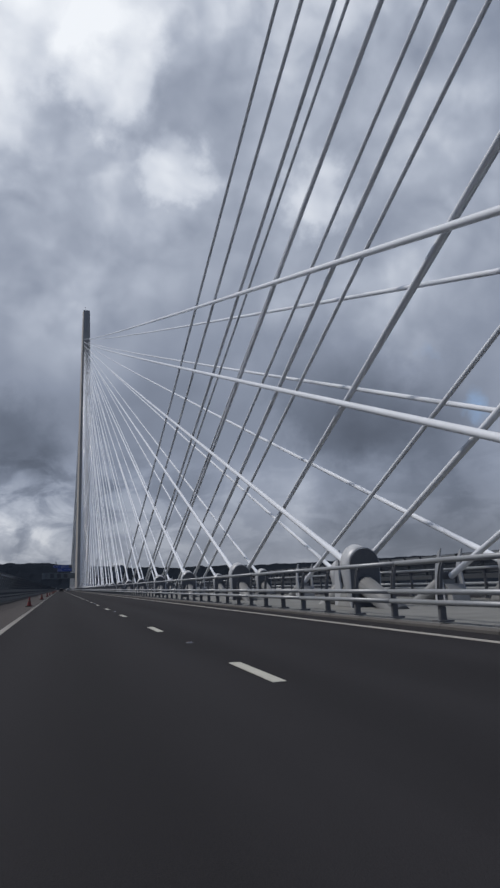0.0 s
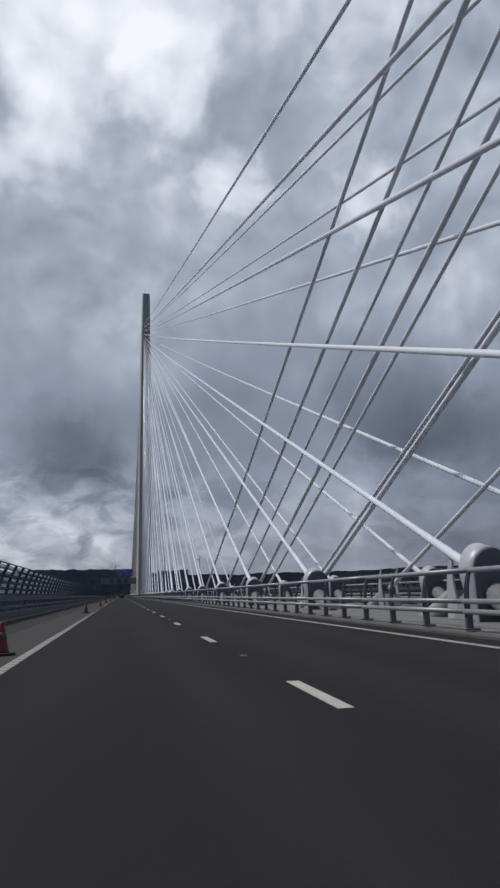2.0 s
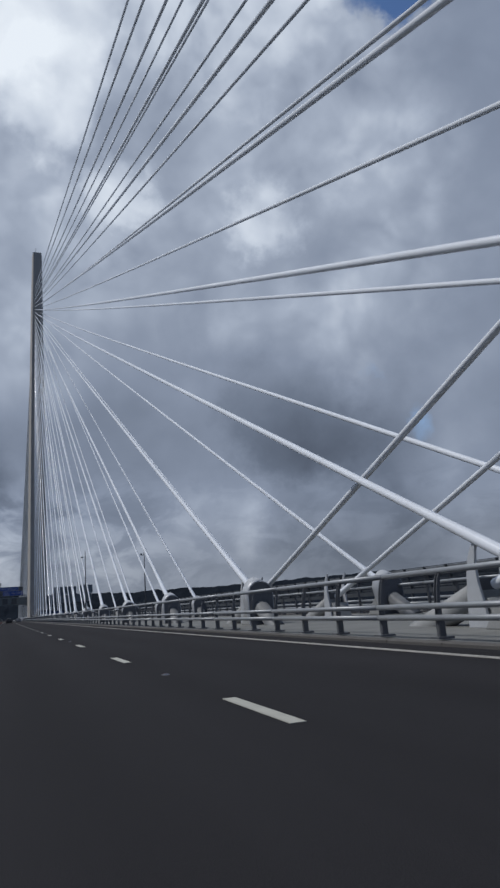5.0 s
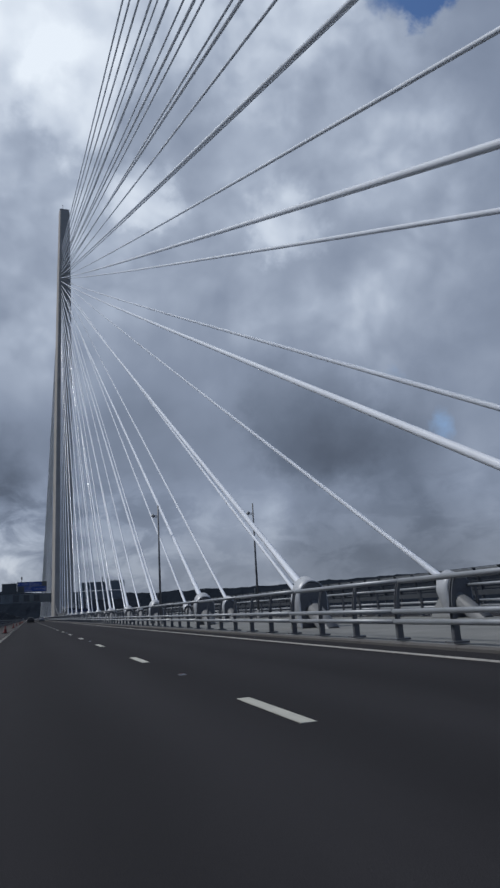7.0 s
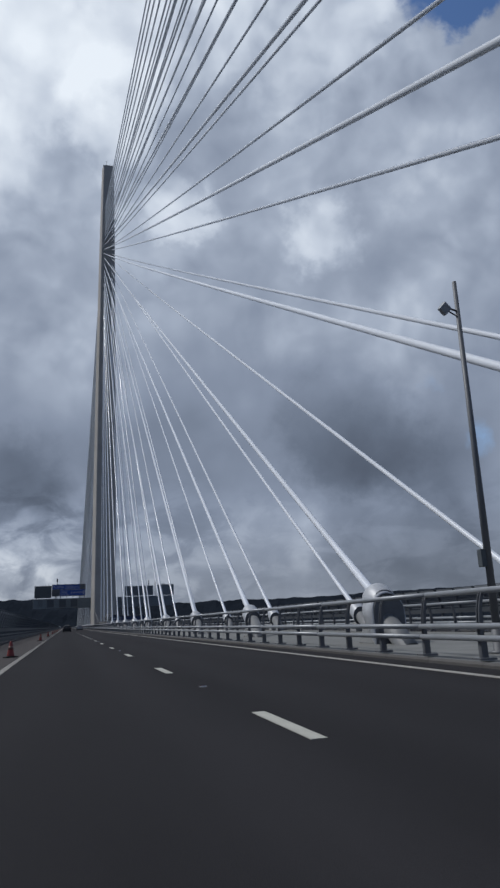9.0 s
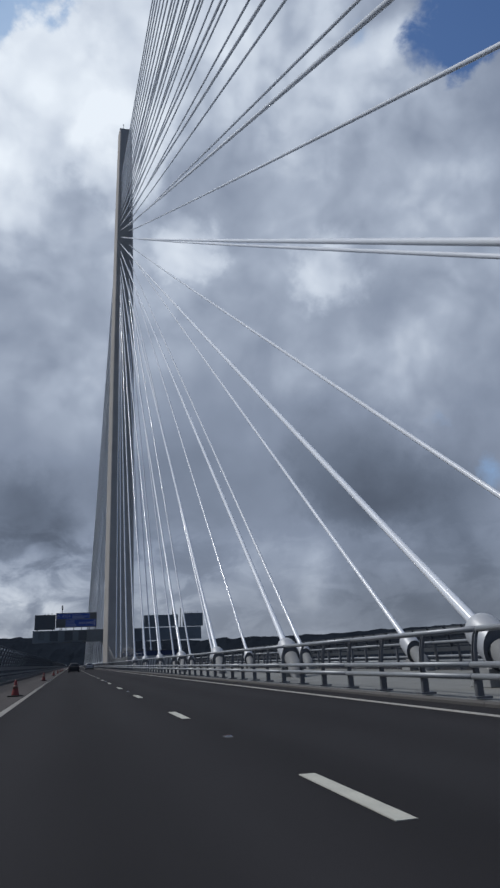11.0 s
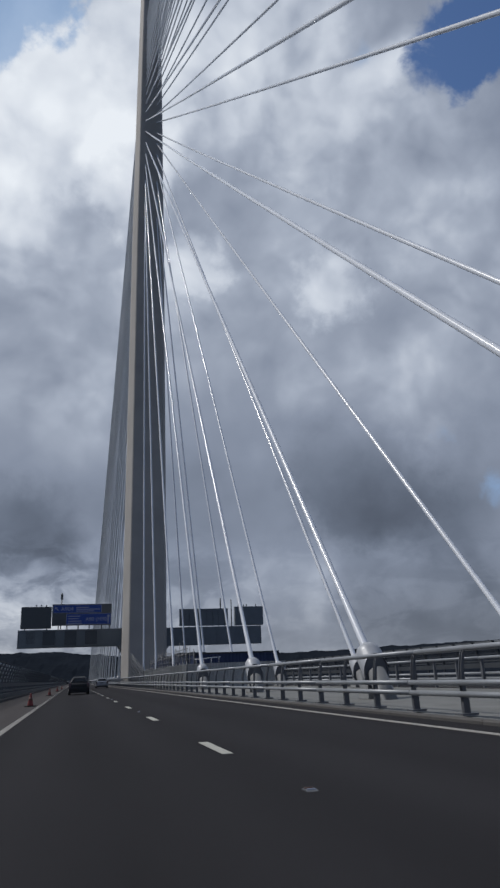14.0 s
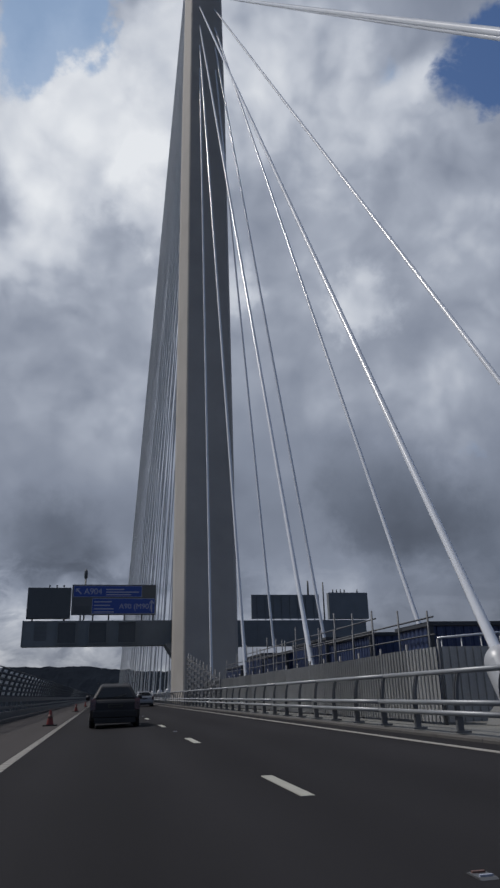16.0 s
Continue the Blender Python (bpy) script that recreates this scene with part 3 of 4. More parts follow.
# ---------------------------------------------------------------- towers
def tower(y, label):
    t = thing("tower", label, "bridge tower", (TOWER_X - 0.22, y, 0))
    rows = [(-56, 8.4, 10.5), (0, 7.1, 8.6), (40, 6.6, 8.1), (80, 6.0, 7.6), (120, 5.0, 7.0), (151.4, 3.9, 6.4)]
    bm = bm_new()
    rings = []
    zs = []
    for (z0, w0, d0), (z1, w1, d1) in zip(rows, rows[1:]):
        n = max(1, round((z1 - z0) / 4.0))
        for i in range(n):
            k = i / n
            zs.append((z0 + (z1 - z0) * k, w0 + (w1 - w0) * k, d0 + (d1 - d0) * k))
    zs.append(rows[-1])
    for j, (z, w, d) in enumerate(zs):
        # long hexagon: narrow end faces, flanks that slant out to the middle, rounded corners
        w, d = w / 2, d / 2
        e = w * 0.77
        ring = [(-e + 0.12, -d), (e - 0.12, -d), (e + 0.05, -d + 0.12), (w - 0.05, -1.3), (w, -0.8), (w, 0.8), (w - 0.05, 1.3), (e + 0.05, d - 0.12),
                (e - 0.12, d), (-e + 0.12, d), (-e - 0.05, d - 0.12), (-w + 0.05, 1.3), (-w, 0.8), (-w, -0.8), (-w + 0.05, -1.3), (-e - 0.05, -d + 0.12)]
        rings.append([bm.verts.new((px, py, z)) for px, py in ring])
    for a, b in zip(rings, rings[1:]):
        n = len(a)
        for i in range(n):
            bm.faces.new((a[i], a[(i + 1) % n], b[(i + 1) % n], b[i]))
    bm.faces.new(rings[0][::-1])
    bm.faces.new(rings[-1])
    part("shaft", bm, TOWER, t)
    bm = bm_new()
    box(bm, -1.7, 1.7, -3.0, 3.0, 151.4, 151.7)
    part("cap", bm, KERB, t)
    bm = bm_new()
    tube(bm, (-0.6, -2, 151.6), (-0.6, -2, 153.7), 0.05, n=6)
    lathe(bm, (-0.6, -2, 153.7), (0, 0, 1), [(0, 0.12), (0.2, 0.16), (0.4, 0.05)], 8)
    part("mast_light", bm, POST_STEEL, t)
    return t


def attach_z(k):
    """Height at which the k-th stay meets the tower; k counts anchors from the first one."""
    t = [(-2, 133.5), (2, 126.6), (6, 121.8), (10, 115.5), (14, 106.6), (18, 96.7), (21, 86.2)]
    for (a, za), (b, zb) in zip(t, t[1:]):
        if k <= b:
            return za + (zb - za) * (k - a) / (b - a)
    return t[-1][1]


def shaft_depth(z):
    t = [(0, 8.6), (40, 8.1), (80, 7.6), (120, 7.0), (150, 6.4)]
    for (a, va), (b, vb) in zip(t, t[1:]):
        if z <= b:
            return va + (vb - va) * (z - a) / (b - a)
    return t[-1][1]


def stay(x, y, tower_y, z_top, label, group, thick):
    """A stay from its deck anchor to the tower face, hanging in a slight sag; at is its lower end."""
    s = 1 if tower_y > y else -1
    a = Vector((x, y, 1.05))
    b = Vector((TOWER_X + (1.0 if x > MID else -1.2), tower_y - s * (shaft_depth(z_top) / 2 - 0.25), z_top))
    t = thing("stay_cable", label, "stay cable", a, group)
    d = b - a
    slope = d.z / math.hypot(d.x, d.y)
    foot = (0.35 + (0.75 if tower_y > 0 else -0.2) * (1 - min(1.0, max(0.0, (slope - 0.45) / 0.7)))) / d.length
    sag = 0.0042 * math.hypot(d.x, d.y)
    start = foot * d.length
    steps = [0.0, 0.6, 1.2, 1.8, 2.4, 3.0, 3.6, 4.2]
    while steps[-1] < d.length - start - 3.0:
        steps.append(steps[-1] + 2.0)
    steps.append(d.length - start)
    ax = d.normalized()
    u = Vector((1, 0, 0))
    u = (u - ax * u.dot(ax)).normalized()
    v = ax.cross(u)
    m = 10
    r = thick / 2
    bm = bm_new()
    rings = []
    for step in steps:
        k = (start + step) / d.length
        p = d * k
        p.z -= sag * 4 * k * (1 - k) * 0.5
        grow = 1.0 + 0.24 * max(0.0, 1 - max(0.0, step - 0.8) / 3.0)
        rings.append([bm.verts.new(p + (u * math.cos(q) + v * math.sin(q)) * r * grow) for q in (2 * math.pi * i / m for i in range(m))])
    cut = 7
    for name, some in (("sleeve", rings[:cut + 1]), ("pipe", rings[cut:])):
        part_bm = bm_new()
        copy = [[part_bm.verts.new(p.co) for p in ring] for ring in some]
        for ra, rb in zip(copy, copy[1:]):
            for i in range(m):
                part_bm.faces.new((ra[i], rb[i], rb[(i + 1) % m], ra[(i + 1) % m])).smooth = True
        bmesh.ops.recalc_face_normals(part_bm, faces=part_bm.faces)
        part(name, part_bm, PIPE, t)
    bm.free()
    return t


def horned_anchor(a, slope):
    """An anchor of the tower behind: two pointed cheek plates with the stay between them."""
    for sx in (-1, 1):
        bm = bm_new()
        out = [(-0.34, 0.0), (0.36, 0.0), (0.30, 0.45), (0.16, 0.95), (0.13, 1.35), (0.20, 1.66), (0.30, 1.92), (0.10, 1.78), (-0.08, 1.52), (-0.20, 1.15), (-0.28, 0.6)]
        prism(bm, out, "x", sx * 0.40, sx * 0.47)
        part("cheek_plate", bm, COWL, a, "pointed steel cheek plate", bevel=0.012)
    # plate across the gap, coloured dark for the shade between the cheeks
    bm = bm_new()
    prism(bm, [(-0.30, 0.0), (-0.24, 0.0), (-0.10, 1.05), (-0.16, 1.05)], "x", -0.398, 0.398)
    part("end_plate", bm, DARK, a, "plate between the cheeks, shade put into its dark colour")
    bm = bm_new()
    prism(bm, [(-0.20, 0.0), (0.75, 0.0), (0.62, 0.30), (0.30, 0.62), (-0.16, 0.62)], "x", -0.36, 0.36)
    part("saddle", bm, STUB, a, "grey steel saddle block", bevel=0.02)
    run = -Vector((0, 1, slope)).normalized()
    top = Vector((0, -0.14, 0.80))
    bm = bm_new()
    tube(bm, top, top + run * ((top.z + 0.2) / -run.z), 0.31, n=18)
    bmesh.ops.bisect_plane(bm, geom=bm.verts[:] + bm.edges[:] + bm.faces[:], plane_co=(0, 0, -0.05), plane_no=(0, 0, -1), clear_outer=True)
    part("guide_tube", bm, STUB, a, "sloping steel guide tube")
    return a


def bell_anchor(a, slope, s):
    """The anchor of a steep stay: a round-headed steel bell, cut open below on the side away from its stay."""
    ax = Vector((0, 1, min(slope, 3.2))).normalized()
    foot = Vector((0, 0, 1.05 - MEDIAN_Z))
    tip = foot + ax * 0.72
    r = 0.43
    bm = bm_new()
    lathe(bm, tip, ax, [(-3.0, r * 0.98), (-1.2, r), (-0.5, r), (-0.08, r), (0.06, r * 0.94), (0.18, r * 0.80), (0.28, r * 0.58), (0.34, 0.13)], 26)
    n = Vector((0, -1.0, -0.06)).normalized()
    mid = foot + Vector((0, -0.06, 0))
    cut = bmesh.ops.bisect_plane(bm, geom=bm.verts[:] + bm.edges[:] + bm.faces[:], plane_co=mid, plane_no=n, clear_outer=True)
    ring = [v.co.copy() for v in cut["geom_cut"] if isinstance(v, bmesh.types.BMVert)]
    bmesh.ops.bisect_plane(bm, geom=bm.verts[:] + bm.edges[:] + bm.faces[:], plane_co=(0, 0, 0.02), plane_no=(0, 0, -1), clear_outer=True)
    for f in bm.faces:
        f.smooth = len(f.verts) == 4
    part("hood", bm, COWL, a, "pale round-headed steel hood")
    c = sum(ring, Vector()) / len(ring)
    side, down = Vector((1, 0, 0)), Vector((1, 0, 0)).cross(n)
    ring.sort(key=lambda p: math.atan2((p - c).dot(down), (p - c).dot(side)))
    # plate filling the cut, its dark colour standing for the hood's inner shade
    bm = bm_new()
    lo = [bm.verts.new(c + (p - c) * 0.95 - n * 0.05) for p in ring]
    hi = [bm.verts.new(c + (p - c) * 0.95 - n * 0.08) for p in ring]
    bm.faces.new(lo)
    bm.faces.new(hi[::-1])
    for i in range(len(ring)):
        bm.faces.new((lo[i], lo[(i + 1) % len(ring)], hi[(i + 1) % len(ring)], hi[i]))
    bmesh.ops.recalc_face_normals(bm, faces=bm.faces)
    part("end_plate", bm, DARK, a, "plate closing the hood, shade put into its dark colour")
    run = -Vector((0, 1, min(slope, 1.8))).normalized()
    top = c - n * 0.02
    bm = bm_new()
    tube(bm, top, top + run * ((top.z + 0.2) / -run.z), 0.30, n=18)
    bmesh.ops.bisect_plane(bm, geom=bm.verts[:] + bm.edges[:] + bm.faces[:], plane_co=(0, 0, -0.05), plane_no=(0, 0, -1), clear_outer=True)
    part("guide_tube", bm, DARK_STUB, a, "sloping steel guide tube")
    bm = bm_new()
    prism(bm, [(0.05, 0.0), (0.95, 0.0), (0.72, 0.30), (0.34, 0.52), (0.05, 0.40)], "x", -0.30, 0.30)
    part("back_plinth", bm, STUB, a, "grey steel plinth behind the hood", bevel=0.02)
    return a


def anchor(x, y, s, slope, label, group, with_horns):
    """A stay's deck anchor: an arched steel hood, open on the side away from its stay. s: +1 when the stay goes to +y."""
    a = thing("stay_anchor", label, "stay anchor", (x, y, MEDIAN_Z), group, rz=0 if s > 0 else 180)
    steep = min(1.0, max(0.0, (slope - 0.45) / 0.7))
    ahead = 0.70 * (1 - steep)
    if with_horns:
        return horned_anchor(a, slope)
    if steep > 0.3:
        return bell_anchor(a, slope, s)
    w, y0, y1 = 0.53, -0.52 + ahead, 0.34 - 0.15 * steep + ahead
    spring = 1.38 - 1.75 * max(0.0, slope - 0.36)
    lift = min(slope, 1.1) * 0.55
    n = 14
    bm = bm_new()

    def arch(rad, back):
        """One rim of the band: the back rim bulges towards the stay and rises along it."""
        rim = [(0.0, 0.10), (0.25, 0.42), (0.55, 0.72), (0.85, 0.93)]
        left, right = [], []
        for k, reach in rim:
            yy = y0 + (y1 - y0) * reach if back else y0 + 0.06 * k
            left.append((-rad, yy, spring * k))
            right.append((rad, yy, spring * k))
        top = []
        for i in range(n + 1):
            q = math.pi - math.pi * i / n
            yy = (y1 - 0.10 * math.sin(q)) if back else y0 + 0.06 + 0.22 * steep * math.sin(q)
            top.append((rad * math.cos(q), yy, spring + rad * math.sin(q) + (yy - y0) * lift * math.sin(q)))
        return [bm.verts.new(p) for p in left + top + right[::-1]]
    o0, o1 = arch(w, False), arch(w, True)
    lip = 0.024 + 0.04 * steep
    i0, i1 = arch(w - lip, False), arch(w - lip, True)
    for p, q in ((o0, o1), (i1, i0), (i0, o0), (o1, i1)):
        for i in range(len(p) - 1):
            bm.faces.new((p[i], p[i + 1], q[i + 1], q[i])).smooth = p in (o0, i1)
    bmesh.ops.recalc_face_normals(bm, faces=bm.faces)
    part("cowl", bm, COWL, a, "bright arched steel cowl")
    # plate filling the arch, with the shade of the recess in its colour
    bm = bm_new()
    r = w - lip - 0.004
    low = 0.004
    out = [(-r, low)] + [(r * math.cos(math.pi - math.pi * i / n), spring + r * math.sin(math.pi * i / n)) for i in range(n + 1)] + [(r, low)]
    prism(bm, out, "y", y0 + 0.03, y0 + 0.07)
    part("end_plate", bm, DARK, a, "end plate just inside the cowl, shade put into its dark colour")
    ax = Vector((0, 1, slope)).normalized()
    stay_foot = Vector((0, 0, 1.05 - MEDIAN_Z))
    # the rounded hood that closes the cowl round its stay
    c = stay_foot + ax * (0.36 + ahead + 0.26 * steep)
    bm = bm_new()
    lathe(bm, c, ax, [(z0, r0 + 0.07 * steep) for z0, r0 in ((-0.55 - 0.4 * steep, 0.46), (-0.2, 0.48), (0.02, 0.47), (0.14, 0.43), (0.26, 0.33), (0.35, 0.13))], 24)
    for co, no in (((0, y0 + 0.27 - 0.1 * steep, 0), (0, -1, 0)), ((0, 0, 0.01), (0, 0, -1))):
        bmesh.ops.bisect_plane(bm, geom=bm.verts[:] + bm.edges[:] + bm.faces[:], plane_co=co, plane_no=no, clear_outer=True)
    part("cap", bm, COWL, a, "rounded steel cap where the stay enters")
    bm = bm_new()
    if s > 0:
        prism(bm, [(y0 + 0.40, 0.0), (y1 + 1.0, 0.0), (y1 + 0.62, 0.45), (y1 - 0.02, 0.95), (y0 + 0.40, 0.95)], "x", -0.30, 0.30)
        part("back_plinth", bm, STUB, a, "grey steel plinth behind the cowl", bevel=0.02)
    # the guide tube runs on along the stay's line into the deck
    fall = min(slope, 1.4)
    run = Vector((0, -1, -fall)).normalized()
    top = Vector((0, y0 + 0.30, 0.78 - 0.36 * steep))
    bm = bm_new()
    tube(bm, top, top + run * ((top.z + 0.2) / -run.z), 0.31 - 0.05 * steep, n=18)
    bmesh.ops.bisect_plane(bm, geom=bm.verts[:] + bm.edges[:] + bm.faces[:], plane_co=(0, 0, -0.05), plane_no=(0, 0, -1), clear_outer=True)
    for fc in bm.faces:
        fc.smooth = len(fc.verts) == 4
    part("guide_tube", bm, DARK_STUB, a, "sloping steel guide tube")
    return a


ANCHOR0, PITCH = 20.64, 16.2


def stays():
    for x in (PLANE_N, PLANE_F):
        near = x == PLANE_N
        thick = 0.23
        for k in range(-2, 22):
            y = ANCHOR0 + PITCH * k - 0.05 * max(0, k - 12)
            z = attach_z(k) + (1.3 if k < 14 else max(0.0, 1.3 - 0.2 * (k - 14)))
            stay(x, y, TOWER_Y, z, "white plastic-sheathed stay cable running up to the tower", "stays of the tower ahead", thick)
            slope = (z - 1.05) / (TOWER_Y - 4 - y)
            anchor(x, y, 1, slope, "arched steel stay anchor bolted to the concrete median", "stay anchors", False)
            y2 = 2 * TOWER_Y - y
            stay(x, y2, TOWER_Y, z, "white plastic-sheathed stay cable beyond the tower", "stays beyond the tower", thick)
            anchor(x, y2, -1, slope, "arched steel stay anchor beyond the tower", "stay anchors", False)
        xr = 9.95 if near else 13.95
        for k in range(0, 7):
            y = ANCHOR0 + PITCH * k + 2.6
            z = 122.3 + 0.64 * k
            stay(xr, y, REAR_Y, z, "grey-white stay cable running back to the tower behind", "stays of the tower behind", 0.20)
            anchor(xr, y, -1, (z - 1.05) / (y - REAR_Y - 5), "arched steel stay anchor with pointed cheek plates", "stay anchors facing back", True)


# ---------------------------------------------------------------- gantries on the tower
def lettering(text, size, x, y, z, mat, parent, name="lettering"):
    cu = bpy.data.curves.new(name, "FONT")
    cu.body, cu.size, cu.extrude, cu.align_x = text, size, 0.004, "LEFT"
    cu.materials.append(mat)
    ob = new(name, cu)
    ob.parent = parent
    ob.matrix_basis = pose(x, y, z, 90, 0, 0)
    return ob


def gantry_left():
    y = 380.2
    g = thing("sign_gantry", "dark grey cantilever sign gantry fixed to the tower's side", "sign gantry", (-0.2, y, 0))
    bm = bm_new()
    box(bm, -8.9, 7.9, 0, 1.3, 6.55, 9.40)
    part("beam", bm, SIGN_GREY, g, bevel=0.03)
    for x in (-4.0, -0.55, 2.75):
        bm = bm_new()
        box(bm, x - 0.95, x + 0.95, -0.10, -0.02, 6.95, 9.15)
        s = part("lane_signal", bm, SIGN_BLACK, g, "blank black lane signal", bevel=0.02)
        bm = bm_new()
        for x0, x1, z0, z1 in ((x - 1.07, x - 0.955, 6.85, 9.25), (x + 0.955, x + 1.07, 6.85, 9.25), (x - 0.95, x + 0.95, 9.155, 9.25), (x - 0.95, x + 0.95, 6.85, 6.945)):
            box(bm, x0, x1, -0.22, -0.02, z0, z1)
        part("hood", bm, SIGN_GREY, s)
    bm = bm_new()
    for i in range(14):
        z = 7.25 + 0.14 * i
        box(bm, -7.6, -6.2, -0.03, -0.004, z, z + 0.06)
    part("louvre", bm, SIGN_PATCH, g)
    for x0, x1 in ((-8.85, -8.75), (-2.4, -2.3), (1.0, 1.15), (4.35, 4.45), (7.75, 7.85)):
        bm = bm_new()
        box(bm, x0, x1, -0.06, -0.003, 6.64, 9.43)
        part("rib", bm, SIGN_GREY, g)
    # bracket back to the tower
    bm = bm_new()
    prism(bm, [(7.0, 6.6), (8.55, 4.2), (8.55, 9.45), (7.92, 9.45), (7.92, 6.6)], "y", -2.6, 1.2)
    part("bracket", bm, SIGN_GREY, g)
    # message board
    bm = bm_new()
    box(bm, -8.55, -3.75, -0.25, 0.65, 9.62, 13.1)
    v = part("message_board", bm, SIGN_BLACK, g, "blank dark electronic message board", bevel=0.04)
    for x in (-6.2, -5.4, -4.6):
        bm = bm_new()
        tube(bm, (x, 0.2, 13.08), (x, 0.2, 13.35), 0.06, n=6)
        box(bm, x - 0.1, x + 0.1, 0.1, 0.3, 13.3, 13.42)
        part("sensor", bm, SIGN_BLACK, v)
    for x in (-7.9, -4.4, -2.6, -1.2, 0.6, 2.4, 4.4, 5.7):
        bm = bm_new()
        box(bm, x - 0.09, x + 0.09, 0.25, 0.45, 9.44, 10.2)
        part("support", bm, POST_STEEL, g)
    # direction sign: two blue fields with white borders
    bm = bm_new()
    box(bm, -3.65, 6.0, -0.06, 0.02, 10.0, 13.48)
    s = part("direction_sign", bm, SIGN_PATCH, g, "blue direction sign with two blue fields")
    for x0, x1, z0, z1 in ((-3.5, 4.35, 12.05, 13.35), (-1.35, 5.9, 10.15, 11.9)):
        bm = bm_new()
        box(bm, x0, x1, -0.085, -0.063, z0, z1)
        part("border", bm, SIGN_WHITE, s)
        bm = bm_new()
        box(bm, x0 + 0.05, x1 - 0.05, -0.10, -0.088, z0 + 0.05, z1 - 0.05)
        part("blue_field", bm, SIGN_BLUE, s)
    bm = bm_new()
    box(bm, -3.3, -1.6, -0.08, -0.062, 10.2, 11.0)
    part("lower_panel", bm, SIGN_BLACK, s)
    lettering("A904", 0.95, -2.3, -0.105, 12.38, SIGN_WHITE, s)
    lettering("A90 (M90)", 0.85, 1.75, -0.105, 10.70, SIGN_WHITE, s)
    # place names that cannot be read
    for x0, x1, z in ((0.2, 2.3, 12.92), (0.2, 4.0, 12.62), (0.2, 3.1, 12.32), (-1.1, 0.9, 11.5), (-1.1, 0.7, 11.1), (-1.1, 1.1, 10.7), (-1.1, 1.2, 10.35)):
        bm = bm_new()
        box(bm, x0, x1, -0.106, -0.101, z - 0.06, z + 0.06)
        part("text_bar", bm, SIGN_WHITE, s)
    # arrows
    bm = bm_new()
    m = Matrix.Translation((-2.9, 0, 12.7)) @ Matrix.Rotation(radians(-45), 4, "Y")
    box(bm, -0.06, 0.06, -0.106, -0.101, -0.42, 0.3, m)
    box(bm, -0.055, 0.055, -0.1062, -0.1012, -0.34, 0.02, m @ Matrix.Translation((0, 0, 0.38)) @ Matrix.Rotation(radians(135), 4, "Y") @ Matrix.Translation((0, 0, 0.3)))
    box(bm, -0.055, 0.055, -0.1064, -0.1014, -0.34, 0.02, m @ Matrix.Translation((0, 0, 0.38)) @ Matrix.Rotation(radians(-135), 4, "Y") @ Matrix.Translation((0, 0, 0.3)))
    part("arrow", bm, SIGN_WHITE, s)
    bm = bm_new()
    m = Matrix.Translation((5.5, 0, 11.0))
    box(bm, -0.07, 0.07, -0.106, -0.101, -0.65, 0.55, m)
    box(bm, -0.06, 0.06, -0.1062, -0.1012, -0.02, 0.42, m @ Matrix.Translation((0, 0, 0.66)) @ Matrix.Rotation(radians(145), 4, "Y"))
    box(bm, -0.06, 0.06, -0.1064, -0.1014, -0.02, 0.42, m @ Matrix.Translation((0, 0, 0.66)) @ Matrix.Rotation(radians(-145), 4, "Y"))
    part("arrow", bm, SIGN_WHITE, s)
    bm = bm_new()
    tube(bm, (-2.2, 0.3, 9.45), (-2.2, 0.3, 14.3), 0.09, n=8)
    lathe(bm, (-2.2, 0.3, 14.2), (0, 0, 1), [(0, 0.10), (0.15, 0.20), (0.9, 0.20), (1.15, 0.06)], 10)
    part("camera_mast", bm, SIGN_BLACK, g)


def gantry_right():
    y = 380.4
    g = thing("sign_gantry", "dark cantilever gantry seen from behind, with blank sign backs", "sign gantry", (-0.3, y, 0))
    bm = bm_new()
    box(bm, 15.0, 32.1, 0, 1.3, 6.35, 9.35)
    part("beam", bm, SIGN_BACK, g, bevel=0.03)
    for i in range(9):
        x = 16.4 + 1.95 * i
        bm = bm_new()
        box(bm, x - 0.05, x + 0.05, -0.05, -0.003, 6.37, 9.33)
        part("rib", bm, SIGN_BACK, g)
    bm = bm_new()
    prism(bm, [(13.9, 4.2), (15.6, 6.3), (14.98, 6.3), (14.98, 9.3), (13.9, 9.3)], "y", -2.6, 1.2)
    part("bracket", bm, SIGN_BACK, g)
    bm = bm_new()
    box(bm, 17.7, 26.3, 0.4, 0.5, 9.55, 12.45)
    s = part("sign_back", bm, SIGN_BACK, g, "plain grey back of a large sign")
    for i in range(8):
        x = 18.4 + 1.03 * i
        bm = bm_new()
        box(bm, x - 0.04, x + 0.04, 0.30, 0.397, 9.4, 12.4)
        part("stiffener", bm, SIGN_GREY, s)
    bm = bm_new()
    box(bm, 27.5, 32.6, 0.1, 1.0, 9.5, 12.7)
    b = part("message_board", bm, SIGN_BACK, g, "dark back of an electronic message board", bevel=0.04)
    for x in (28.2, 28.7, 29.2, 29.7, 31.4):
        bm = bm_new()
        tube(bm, (x, 0.5, 12.68), (x, 0.5, 13.15), 0.09, 0.06, n=6)
        part("sensor", bm, SIGN_BLACK, b)
    bm = bm_new()
    tube(bm, (26.9, 0.4, 9.3), (26.9, 0.4, 14.0), 0.09, n=8)
    tube(bm, (25.0, 0.6, 12.4), (25.0, 0.6, 14.2), 0.12, n=8)
    part("camera_mast", bm, SIGN_BLACK, g)


